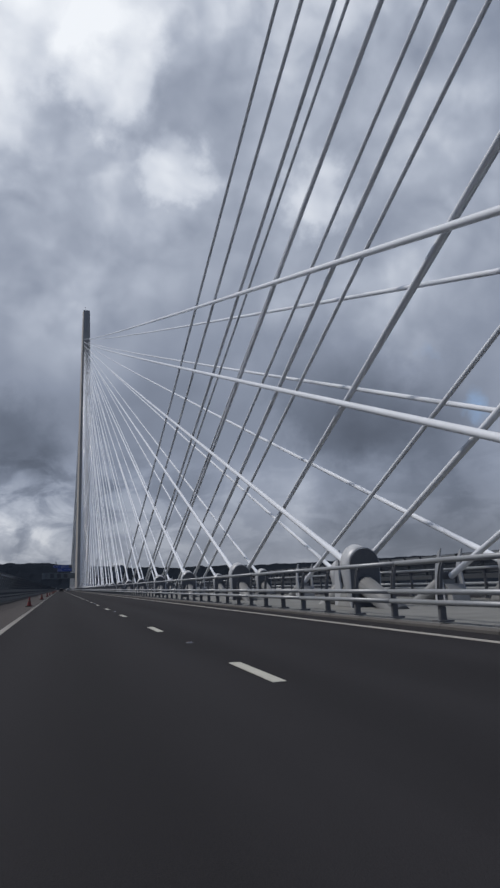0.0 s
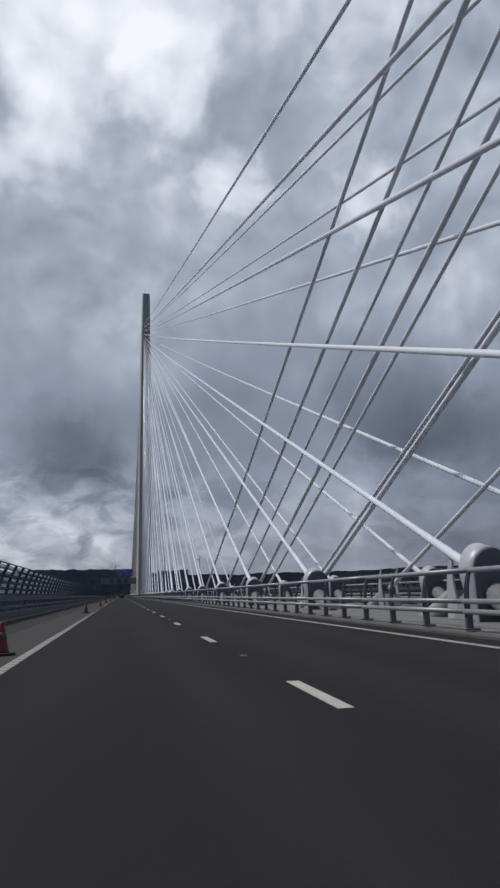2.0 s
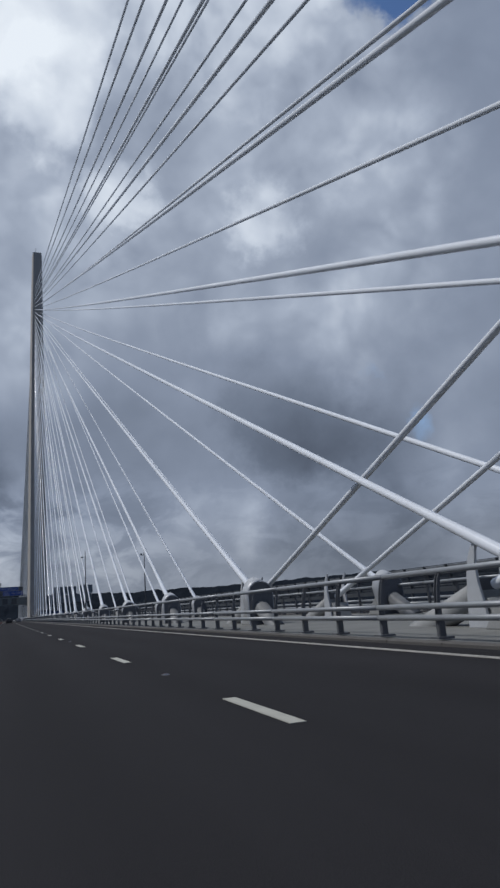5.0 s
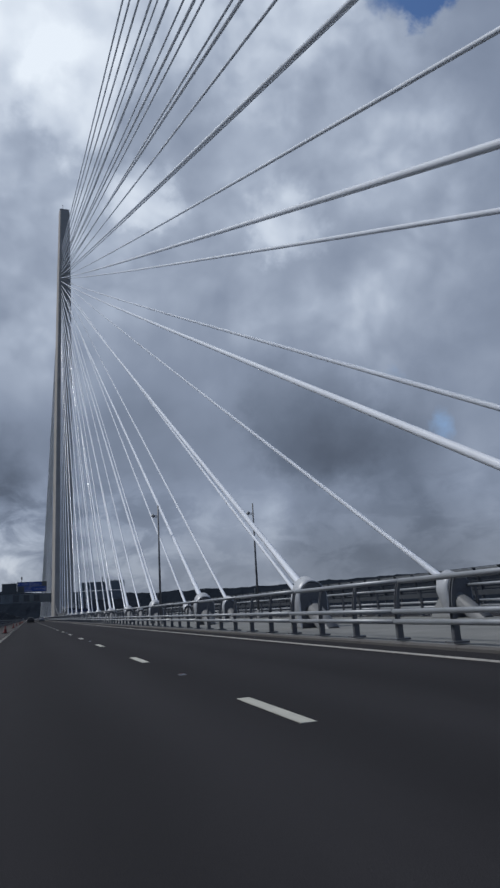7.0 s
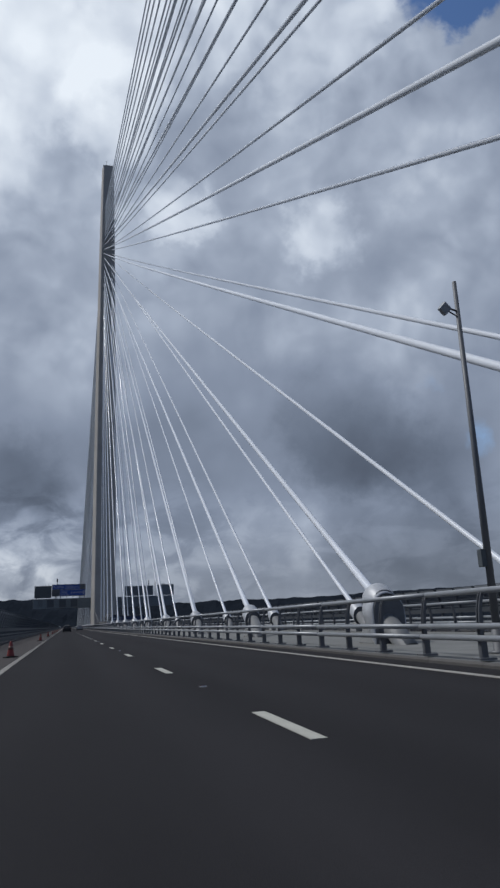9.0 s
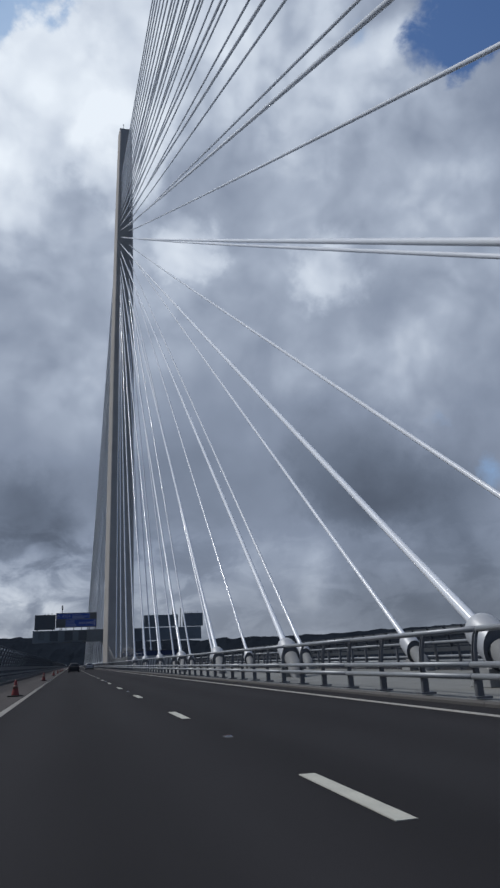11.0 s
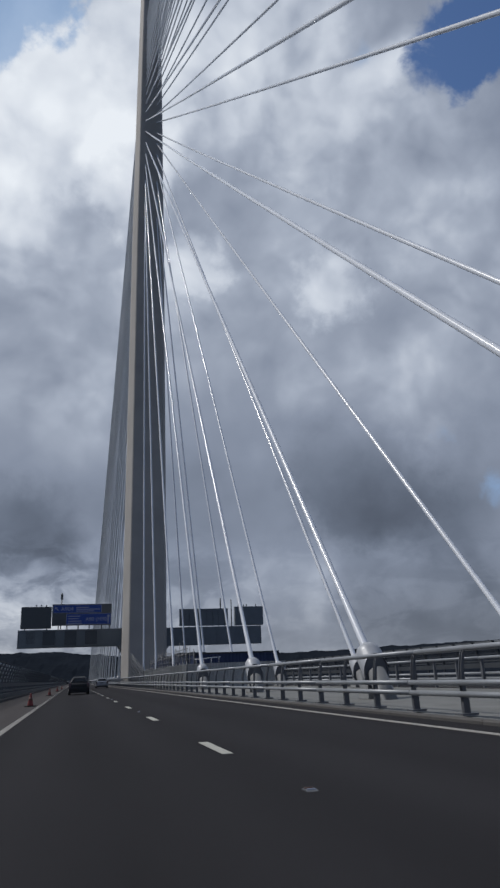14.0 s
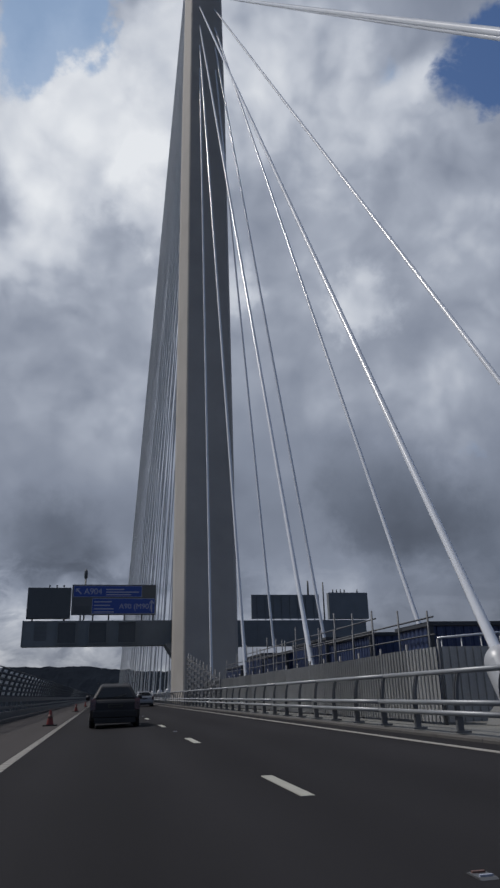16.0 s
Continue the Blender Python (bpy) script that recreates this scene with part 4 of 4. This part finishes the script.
# ---------------------------------------------------------------- site compound before the tower
def hoarding():
    h = thing("hoarding", "corrugated pale grey metal hoarding round a site compound", "hoarding", (8.45, 313.6, MEDIAN_Z))
    bm = bm_new()
    ribs, w = 9, 2.0
    pts = []
    for i in range(ribs):
        y = i * w / ribs
        pts += [(0.0, y), (0.0, y + 0.10), (0.035, y + 0.125), (0.035, y + 0.20)]
    pts.append((0.0, w - 0.012))
    lo = [bm.verts.new((x, y, 0.06)) for x, y in pts]
    hi = [bm.verts.new((x, y, 1.88)) for x, y in pts]
    for i in range(len(pts) - 1):
        bm.faces.new((lo[i], lo[i + 1], hi[i + 1], hi[i]))
    bmesh.ops.solidify(bm, geom=bm.faces[:], thickness=0.006)
    first = part("sheet", bm, SHEET, h)
    for i in range(1, 22):
        share(first, 0, 2.0 * i, 0.02 * math.sin(i * 1.7))
    for i in range(4):
        share(first, 0.03 + 2.0 * i, 0.0, 0.0, -90)
    bm = bm_new()
    tube(bm, (0.08, 0, 0), (0.08, 0, 2.06), 0.04, n=8)
    p = part("post", bm, POST_STEEL, h)
    for i in range(1, 23):
        share(p, 0, 2.0 * i, 0)
    bm = bm_new()
    for z in (0.5, 1.5):
        box(bm, 0.05, 0.11, 0, 44, z - 0.03, z + 0.03)
    part("bearer", bm, POST_STEEL, h)


def cabin(x, y, w, d, hgt, label):
    c = thing("site_cabin", label, "site cabin", (x, y, MEDIAN_Z), group="site cabins")
    bm = bm_new()
    n = int(d / 0.28)
    pts = []
    for i in range(n):
        y0 = i * d / n
        pts += [(-w / 2, y0), (-w / 2, y0 + 0.13), (-w / 2 + 0.04, y0 + 0.16), (-w / 2 + 0.04, y0 + 0.25)]
    pts += [(-w / 2, d), (w / 2, d)]
    m = int(w / 0.28)
    pts.append((w / 2, 0.0))
    for i in range(m):
        x0 = w / 2 - i * w / m
        pts += [(x0 - 0.06, 0.0), (x0 - 0.09, 0.04), (x0 - 0.18, 0.04), (x0 - 0.21, 0.0)]
    prism(bm, pts, "z", 0.1, hgt)
    part("body", bm, CABIN, c)
    bm = bm_new()
    box(bm, -w / 2 - 0.06, w / 2 + 0.06, -0.06, d + 0.06, hgt + 0.002, hgt + 0.14)
    part("roof", bm, CABIN_ROOF, c, bevel=0.02)
    for sx in (-w / 2, w / 2):
        bm = bm_new()
        box(bm, sx - 0.07, sx + 0.07, -0.075, 0.07, 0.0, hgt)
        part("corner_post", bm, CABIN_ROOF, c)
    bm = bm_new()
    box(bm, -0.5, 0.4, -0.03, 0.035, 0.95, 1.9)
    part("window", bm, CAR_GLASS, c)


def scaffold(x, y0, y1, z, label):
    s = thing("scaffold_rail", label, "scaffold", (x, y0, MEDIAN_Z), group="scaffold rails")
    n = max(2, round((y1 - y0) / 2.2))
    for i in range(n + 1):
        bm = bm_new()
        y = (y1 - y0) * i / n
        tube(bm, (0, y, 0), (0.03 * (i % 2), y, z + 0.15 + 0.25 * ((i * 7) % 3)), 0.03, n=6)
        part("standard", bm, POST_STEEL, s)
    for zz in (z - 0.05, z - 0.55):
        bm = bm_new()
        tube(bm, (0.04, -0.3, zz), (0.04, y1 - y0 + 0.3, zz + 0.1), 0.026, n=6)
        part("ledger", bm, POST_STEEL, s)


def site_fence(x, y, n, label):
    """Open steel guard bays that step up towards the tower."""
    f = thing("guard_fence", label, "fence", (x, y, MEDIAN_Z))
    for i in range(n + 1):
        h = 2.1 + 2.7 * i / n
        bm = bm_new()
        tube(bm, (0, 2.2 * i, 0), (0, 2.2 * i, h + 0.25), 0.05, n=6)
        part("post", bm, POST_STEEL, f)
        if i == n:
            break
        rails = int((h + 0.2) / 0.55)
        for j in range(rails):
            z = h - 0.08 - 0.55 * j
            bm = bm_new()
            tube(bm, (0, 2.2 * i, z), (0, 2.2 * i + 2.2, z + 0.02), 0.035, n=6)
            box(bm, -0.012, 0.012, 2.2 * i + 0.12, 2.2 * i + 2.08, z - 0.22, z - 0.06)
            part("rail", bm, POST_STEEL, f)


def stair_rail(x, y, label):
    """A sloping handrail on upright posts, with treads below it."""
    s = thing("handrail", label, "handrail", (x, y, MEDIAN_Z))
    for i in range(4):
        bm = bm_new()
        tube(bm, (0.62 * i, 0, 0), (0.62 * i, 0, 2.22 + 0.045 * i), 0.025, n=6)
        part("post", bm, GALV, s)
    for dz in (0.0, -0.5):
        bm = bm_new()
        tube(bm, (-0.12, 0, 2.23 + dz), (2.0, 0, 2.38 + dz), 0.03, n=8)
        part("rail", bm, SLEEVE, s)
    for i in range(5):
        bm = bm_new()
        box(bm, 0.05 + 0.36 * i, 0.40 + 0.36 * i, 0.05, 0.62, 0.17 * i, 0.17 * i + 0.17)
        part("tread", bm, STUB, s)


def compound():
    hoarding()
    cabin(11.0, 321.5, 2.5, 5.0, 2.75, "dark blue steel site cabin with a flat roof")
    cabin(11.2, 327.6, 2.5, 6.0, 3.05, "dark blue steel site cabin with a flat roof")
    cabin(11.1, 334.6, 2.5, 6.0, 2.85, "dark blue steel site cabin with a flat roof")
    cabin(11.3, 341.6, 2.5, 6.0, 3.15, "weathered blue steel site cabin with a flat roof")
    cabin(11.3, 349.0, 2.5, 7.0, 2.70, "weathered blue steel site cabin with a flat roof")
    scaffold(9.45, 316.0, 352.0, 2.9, "galvanised scaffold tubes standing behind the hoarding")
    scaffold(9.63, 321.0, 345.0, 3.35, "dark scaffold standards beside the site cabins")
    stair_rail(9.55, 315.45, "pale steel handrail of the steps up to a site cabin")
    cabin(13.1, 316.2, 7.0, 2.5, 2.62, "long dark blue flat-roofed site cabin behind the hoarding")
    site_fence(8.35, 348.5, 10, "open galvanised guard fence at the foot of the tower")
    b = thing("equipment_box", "yellow equipment box on a stand beside the tower", "equipment box", (13.8, 364.0, MEDIAN_Z))
    bm = bm_new()
    box(bm, -0.7, 0.7, -0.4, 0.4, 2.6, 3.3)
    part("casing", bm, YELLOW, b, bevel=0.03)
    for sx in (-0.55, 0.55):
        bm = bm_new()
        tube(bm, (sx, 0, 0), (sx, 0, 2.6), 0.05, n=6)
        part("leg", bm, POST_STEEL, b)


# ---------------------------------------------------------------- mast, cones, cars
def mast(x, y, flip, label):
    m = thing("camera_mast", label, "mast", (x, y, MEDIAN_Z), group="camera masts")
    bm = bm_new()
    tube(bm, (0, 0, 0), (0, 0, 8.2), 0.088, 0.048, n=12)
    part("pole", bm, POST_STEEL, m)
    bm = bm_new()
    lathe(bm, (0, 0, 0), (0, 0, 1), [(0, 0.22), (0.04, 0.22), (0.05, 0.125), (0.6, 0.115)], 12)
    part("base", bm, POST_STEEL, m)
    bm = bm_new()
    tube(bm, (0, 0, 7.46), (0.28 * flip, -0.05, 7.50), 0.024, n=6)
    tube(bm, (0, 0, 7.32), (0.26 * flip, -0.05, 7.42), 0.018, n=6)
    arm = part("arm", bm, POST_STEEL, m)
    bm = bm_new()
    q = Matrix.Translation((0.38 * flip, -0.08, 7.46)) @ Euler((radians(20), radians(38), radians(15))).to_matrix().to_4x4()
    box(bm, -0.115, 0.115, -0.06, 0.06, -0.115, 0.115, q)
    part("detector", bm, GALV, arm, "square grey detector head", bevel=0.02)
    bm = bm_new()
    box(bm, -0.20, -0.082, -0.08, 0.08, 1.72, 2.08)
    part("control_box", bm, SIGN_BLACK, m, bevel=0.01)


def cone():
    c = thing("traffic_cone", "dirty orange traffic cone on a dark base on the shoulder", "traffic cone", group="traffic cones")
    bm = bm_new()
    prism(bm, [(-0.27, -0.17), (-0.17, -0.27), (0.17, -0.27), (0.27, -0.17), (0.27, 0.17), (0.17, 0.27), (-0.17, 0.27), (-0.27, 0.17)], "z", 0, 0.055)
    part("base", bm, RUBBER, c, bevel=0.01)
    bm = bm_new()
    lathe(bm, (0, 0, 0.05), (0, 0, 1), [(0, 0.165), (0.05, 0.15), (0.28, 0.105), (0.43, 0.075), (0.58, 0.045), (0.60, 0.035)], 16)
    part("body", bm, CONE, c)
    bm = bm_new()
    lathe(bm, (0, 0, 0.32), (0, 0, 1), [(0, 0.1145), (0.13, 0.0865)], 16)
    part("band", bm, CONE_BAND, c)
    return c


def road_studs():
    """Cast studs set in the gaps of the lane line, every other gap."""
    st = thing("road_stud", "small cast road stud with pale reflectors set in the asphalt", "road stud", group="road studs")
    bm = bm_new()
    prism(bm, [(-0.09, 0.0), (0.09, 0.0), (0.07, 0.010), (-0.07, 0.010)], "x", -0.055, 0.055)
    part("casting", bm, POST_STEEL, st)
    for sy in (-1, 1):
        bm = bm_new()
        box(bm, -0.04, 0.04, sy * 0.045 - 0.010, sy * 0.045 + 0.010, 0.010, 0.020)
        part("reflector", bm, CONE_BAND if sy > 0 else SIGN_WHITE, st)
    rows = [7.98 + 9 * (0.5 + 2 * j) for j in range(0, 24)]
    st.matrix_basis = pose(LINE_D + 0.03, rows[0], road_z(LINE_D) + 0.001)
    for y in rows[1:]:
        copy_thing(st, pose(LINE_D + 0.03, y, road_z(LINE_D) + 0.001))


def cones():
    first = cone()
    rows = [51.8, 86.6, 120.5, 156.0, 194.2, 232.2, 265.3, 297.5, 329.7, 362.0, 395.0]
    first.matrix_basis = pose(-2.06, rows[0], road_z(-2.06) + 0.004, 0, 0, 12)
    for i, y in enumerate(rows[1:]):
        x = -2.06 + 0.05 * math.sin(i * 2.3)
        copy_thing(first, pose(x, y, road_z(x) + 0.004, 0, 0, 37 * i))


def car(x, y, paint, label, L, W, H, estate):
    """A hatchback seen from behind; its tail stands at y."""
    c = thing("car", label, "car", (x, y, road_z(x)), group="cars ahead")
    prof = [(0.12, 0.32), (0.02, 0.55), (0.03, 0.86), (0.10, 0.98), (L * 0.36, 1.0), (L * 0.72, 0.97), (L * 0.95, 0.80), (L, 0.62), (L - 0.03, 0.34), (L - 0.2, 0.24), (0.3, 0.24)]
    bm = bm_new()
    rings = []
    for sx, k, ins in ((-W / 2, 0.90, 0.10), (-W / 2 + 0.10, 0.985, 0.02), (-W / 4, 1.0, 0.0), (W / 4, 1.0, 0.0), (W / 2 - 0.10, 0.985, 0.02), (W / 2, 0.90, 0.10)):
        ring = []
        for py, pz in prof:
            yy = L / 2 + (py - L / 2) * (1 - ins * 0.6)
            ring.append(bm.verts.new((sx, yy, 0.6 + (pz - 0.6) * k)))
        rings.append(ring)
    n = len(prof)
    for a, b in zip(rings, rings[1:]):
        for i in range(n):
            bm.faces.new((a[i], a[(i + 1) % n], b[(i + 1) % n], b[i]))
    bm.faces.new(rings[0][::-1])
    bm.faces.new(rings[-1])
    bmesh.ops.recalc_face_normals(bm, faces=bm.faces)
    part("body", bm, paint, c, bevel=0.06)
    # greenhouse
    rear = 0.16 if estate else 0.35
    g = [(rear, 0.975), (rear + 0.28, H - 0.10), (rear + 0.55, H), (L * 0.5, H + 0.01), (L * 0.60, H - 0.08), (L * 0.80, 0.965)]
    bm = bm_new()
    rings = []
    for sx in (-1, 1):
        ring = []
        for py, pz in g:
            half = W / 2 - 0.06 - (pz - 0.97) * 0.58
            ring.append(bm.verts.new((sx * half, py, pz)))
        rings.append(ring)
    n = len(g)
    for i in range(n):
        bm.faces.new((rings[0][i], rings[0][(i + 1) % n], rings[1][(i + 1) % n], rings[1][i]))
    bm.faces.new(rings[0][::-1])
    bm.faces.new(rings[1])
    bmesh.ops.recalc_face_normals(bm, faces=bm.faces)
    part("cabin", bm, paint, c, bevel=0.07)
    # rear window, laid on the slope of the tailgate
    y0, z0, y1, z1 = rear, 0.975, rear + 0.28, H - 0.10
    def on(k, off):
        nrm = Vector((0, -(z1 - z0), (y1 - y0))).normalized()
        return Vector((0, y0 + (y1 - y0) * k, z0 + (z1 - z0) * k)) + nrm * off
    bm = bm_new()
    wb, wt = W / 2 - 0.22, W / 2 - 0.44
    vs = []
    for off in (0.004, 0.022):
        a, b = on(0.12, off), on(0.90, off)
        vs.append([bm.verts.new(p) for p in ((-wb, a.y, a.z), (wb, a.y, a.z), (wt, b.y, b.z), (-wt, b.y, b.z))])
    bm.faces.new(vs[1])
    bm.faces.new(vs[0][::-1])
    for i in range(4):
        bm.faces.new((vs[0][i], vs[0][(i + 1) % 4], vs[1][(i + 1) % 4], vs[1][i]))
    bmesh.ops.recalc_face_normals(bm, faces=bm.faces)
    part("rear_window", bm, CAR_GLASS, c, "dark tinted rear window")
    for sx in (-1, 1):
        bm = bm_new()
        for ya, yb, yc, yd in ((rear + 0.42, L * 0.36, L * 0.36, rear + 0.66), (L * 0.39, L * 0.72, L * 0.60, L * 0.39)):
            q = []
            for yy, zz in ((ya, 1.02), (yb, 1.02), (yc, H - 0.12), (yd, H - 0.12)):
                q.append((sx * (W / 2 - 0.06 - (zz - 0.97) * 0.58 + 0.004), yy, zz))
            a = [bm.verts.new(p) for p in q]
            b = [bm.verts.new((p[0] + sx * 0.01, p[1], p[2])) for p in q]
            bm.faces.new(b)
            bm.faces.new(a[::-1])
            for i in range(4):
                bm.faces.new((a[i], a[(i + 1) % 4], b[(i + 1) % 4], b[i]))
        bmesh.ops.recalc_face_normals(bm, faces=bm.faces)
        part("side_window", bm, CAR_GLASS, c)
        # tall tail lamp beside the window
        bm = bm_new()
        prism(bm, [(0.0, 0.62), (0.13, 0.62), (0.20, 0.98), (rear + 0.02, 1.0), (rear - 0.08, 0.99), (0.03, 0.9)], "x", sx * (W / 2 - 0.20), sx * (W / 2 - 0.012))
        part("tail_lamp", bm, LAMP_RED, c)
        bm = bm_new()
        lathe(bm, (sx * (W / 2 + 0.04), L * 0.70, 1.04), (sx, 0, 0), [(0, 0.05), (0.03, 0.09), (0.14, 0.10), (0.18, 0.05)], 10)
        part("door_mirror", bm, paint, c)
        bm = bm_new()
        tube(bm, (sx * (W / 2 - 0.24), rear + 0.6, H + 0.03), (sx * (W / 2 - 0.24), L * 0.5, H + 0.035), 0.018, n=6)
        part("roof_rail", bm, CAR_TRIM, c)
        for wy in (0.78, L - 0.82):
            bm = bm_new()
            lathe(bm, (sx * (W / 2 - 0.20), wy, 0.31), (sx, 0, 0), [(0, 0.27), (0.02, 0.31), (0.17, 0.31), (0.205, 0.28)], 20)
            wheel = part("wheel", bm, RUBBER, c)
            bm = bm_new()
            lathe(bm, (sx * (W / 2 + 0.0055), wy, 0.31), (sx, 0, 0), [(0, 0.20), (0.012, 0.19), (0.018, 0.05)], 16)
            part("rim", bm, ALLOY, wheel)
    bm = bm_new()
    box(bm, -W / 2 + 0.10, W / 2 - 0.10, -0.055, 0.06, 0.36, 0.60)
    part("bumper", bm, CAR_TRIM if paint is CAR_DARK else paint, c, bevel=0.03)
    bm = bm_new()
    box(bm, -W / 2 + 0.16, W / 2 - 0.16, -0.045, 0.10, 0.17, 0.352)
    part("lower_trim", bm, CAR_TRIM, c, bevel=0.02)
    bm = bm_new()
    box(bm, -0.26, 0.26, -0.012, 0.02, 0.70, 0.81)
    p = part("number_plate", bm, PLATE, c)
    bm = bm_new()
    box(bm, -0.21, 0.21, -0.016, -0.0125, 0.73, 0.78)
    part("plate_bar", bm, CAR_TRIM, p)
    bm = bm_new()
    tube(bm, (0.02, rear - 0.02, 1.02), (0.40, rear + 0.05, 1.16), 0.010, n=5)
    part("wiper", bm, CAR_TRIM, c)


# ---------------------------------------------------------------- water and far shore
def far_land():
    bm = bm_new()
    n, m = 420, 30
    grid = []
    for j in range(m):
        r = 1350 + 2900 * (j / (m - 1)) ** 1.3
        row = []
        for i in range(n):
            a = radians(-72 + 144 * i / (n - 1))
            x, y = r * math.sin(a), 250 + r * math.cos(a)
            p = Vector((x / 900, y / 900, 1.3))
            rise = min(1.0, max(0.0, (r - 1500) / 1300))
            h = noise.fractal(p, 1.0, 2.0, 5)
            ridge = 96 + 34 * h + 16 * math.exp(-((a + 0.10) / 0.12) ** 2) - 18 * math.exp(-((a - 0.30) / 0.25) ** 2)
            z = -58 + (ridge + 58) * (3 * rise ** 2 - 2 * rise ** 3)
            if j > 6:
                z += 8 * noise.noise(Vector((x / 70, y / 70, 2.0))) + 9 * max(0.0, noise.noise(Vector((x / 30, y / 30, 5.0))))
            if j > m - 4:
                z -= 40 * (j - (m - 4))
            row.append(bm.verts.new((x, y, z)))
        grid.append(row)
    for a, b in zip(grid, grid[1:]):
        for i in range(n - 1):
            bm.faces.new((a[i], a[i + 1], b[i + 1], b[i]))
    tagged(finish("far_shore", bm, HILL), "dark wooded hills along the far shore", "hills", kind="structure")
    bm = bm_new()
    bmesh.ops.create_grid(bm, x_segments=2, y_segments=2, size=6000)
    ob = finish("water", bm, WATER)
    ob.location = (0, 0, -56)
    tagged(ob, "grey estuary water far below the bridge", "water", kind="structure")


deck()
far_land()
tower(TOWER_Y, "tall slender tapered concrete bridge tower")
tower(REAR_Y, "tall slender concrete bridge tower at the far end behind")
stays()
gantry_left()
gantry_right()
parapet(7.05, 1, "galvanised three-rail crash barrier on bowed posts beside the stays", True)
parapet(2 * MID - 7.05, -1, "galvanised three-rail crash barrier of the other carriageway", False)
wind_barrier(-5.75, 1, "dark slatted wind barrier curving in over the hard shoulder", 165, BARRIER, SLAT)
wind_barrier(2 * MID + 5.75, -1, "slatted wind barrier on the far edge of the deck, shade put into its dark colour", 165, FAR_BARRIER, FAR_BARRIER)
compound()
mast(8.58, 175.85, -1, "slim grey steel mast with a square detector head")
mast(15.45, 175.2, -1, "slim grey steel mast beside the far stays")
cones()
road_studs()
car(0.56, 323.4, CAR_DARK, "dark estate car with tall red tail lamps in the lane", 4.3, 1.78, 1.52, True)
car(4.15, 369.0, CAR_SILVER, "silver saloon car in the outer lane", 4.4, 1.78, 1.45, False)
markings()
kerbs()
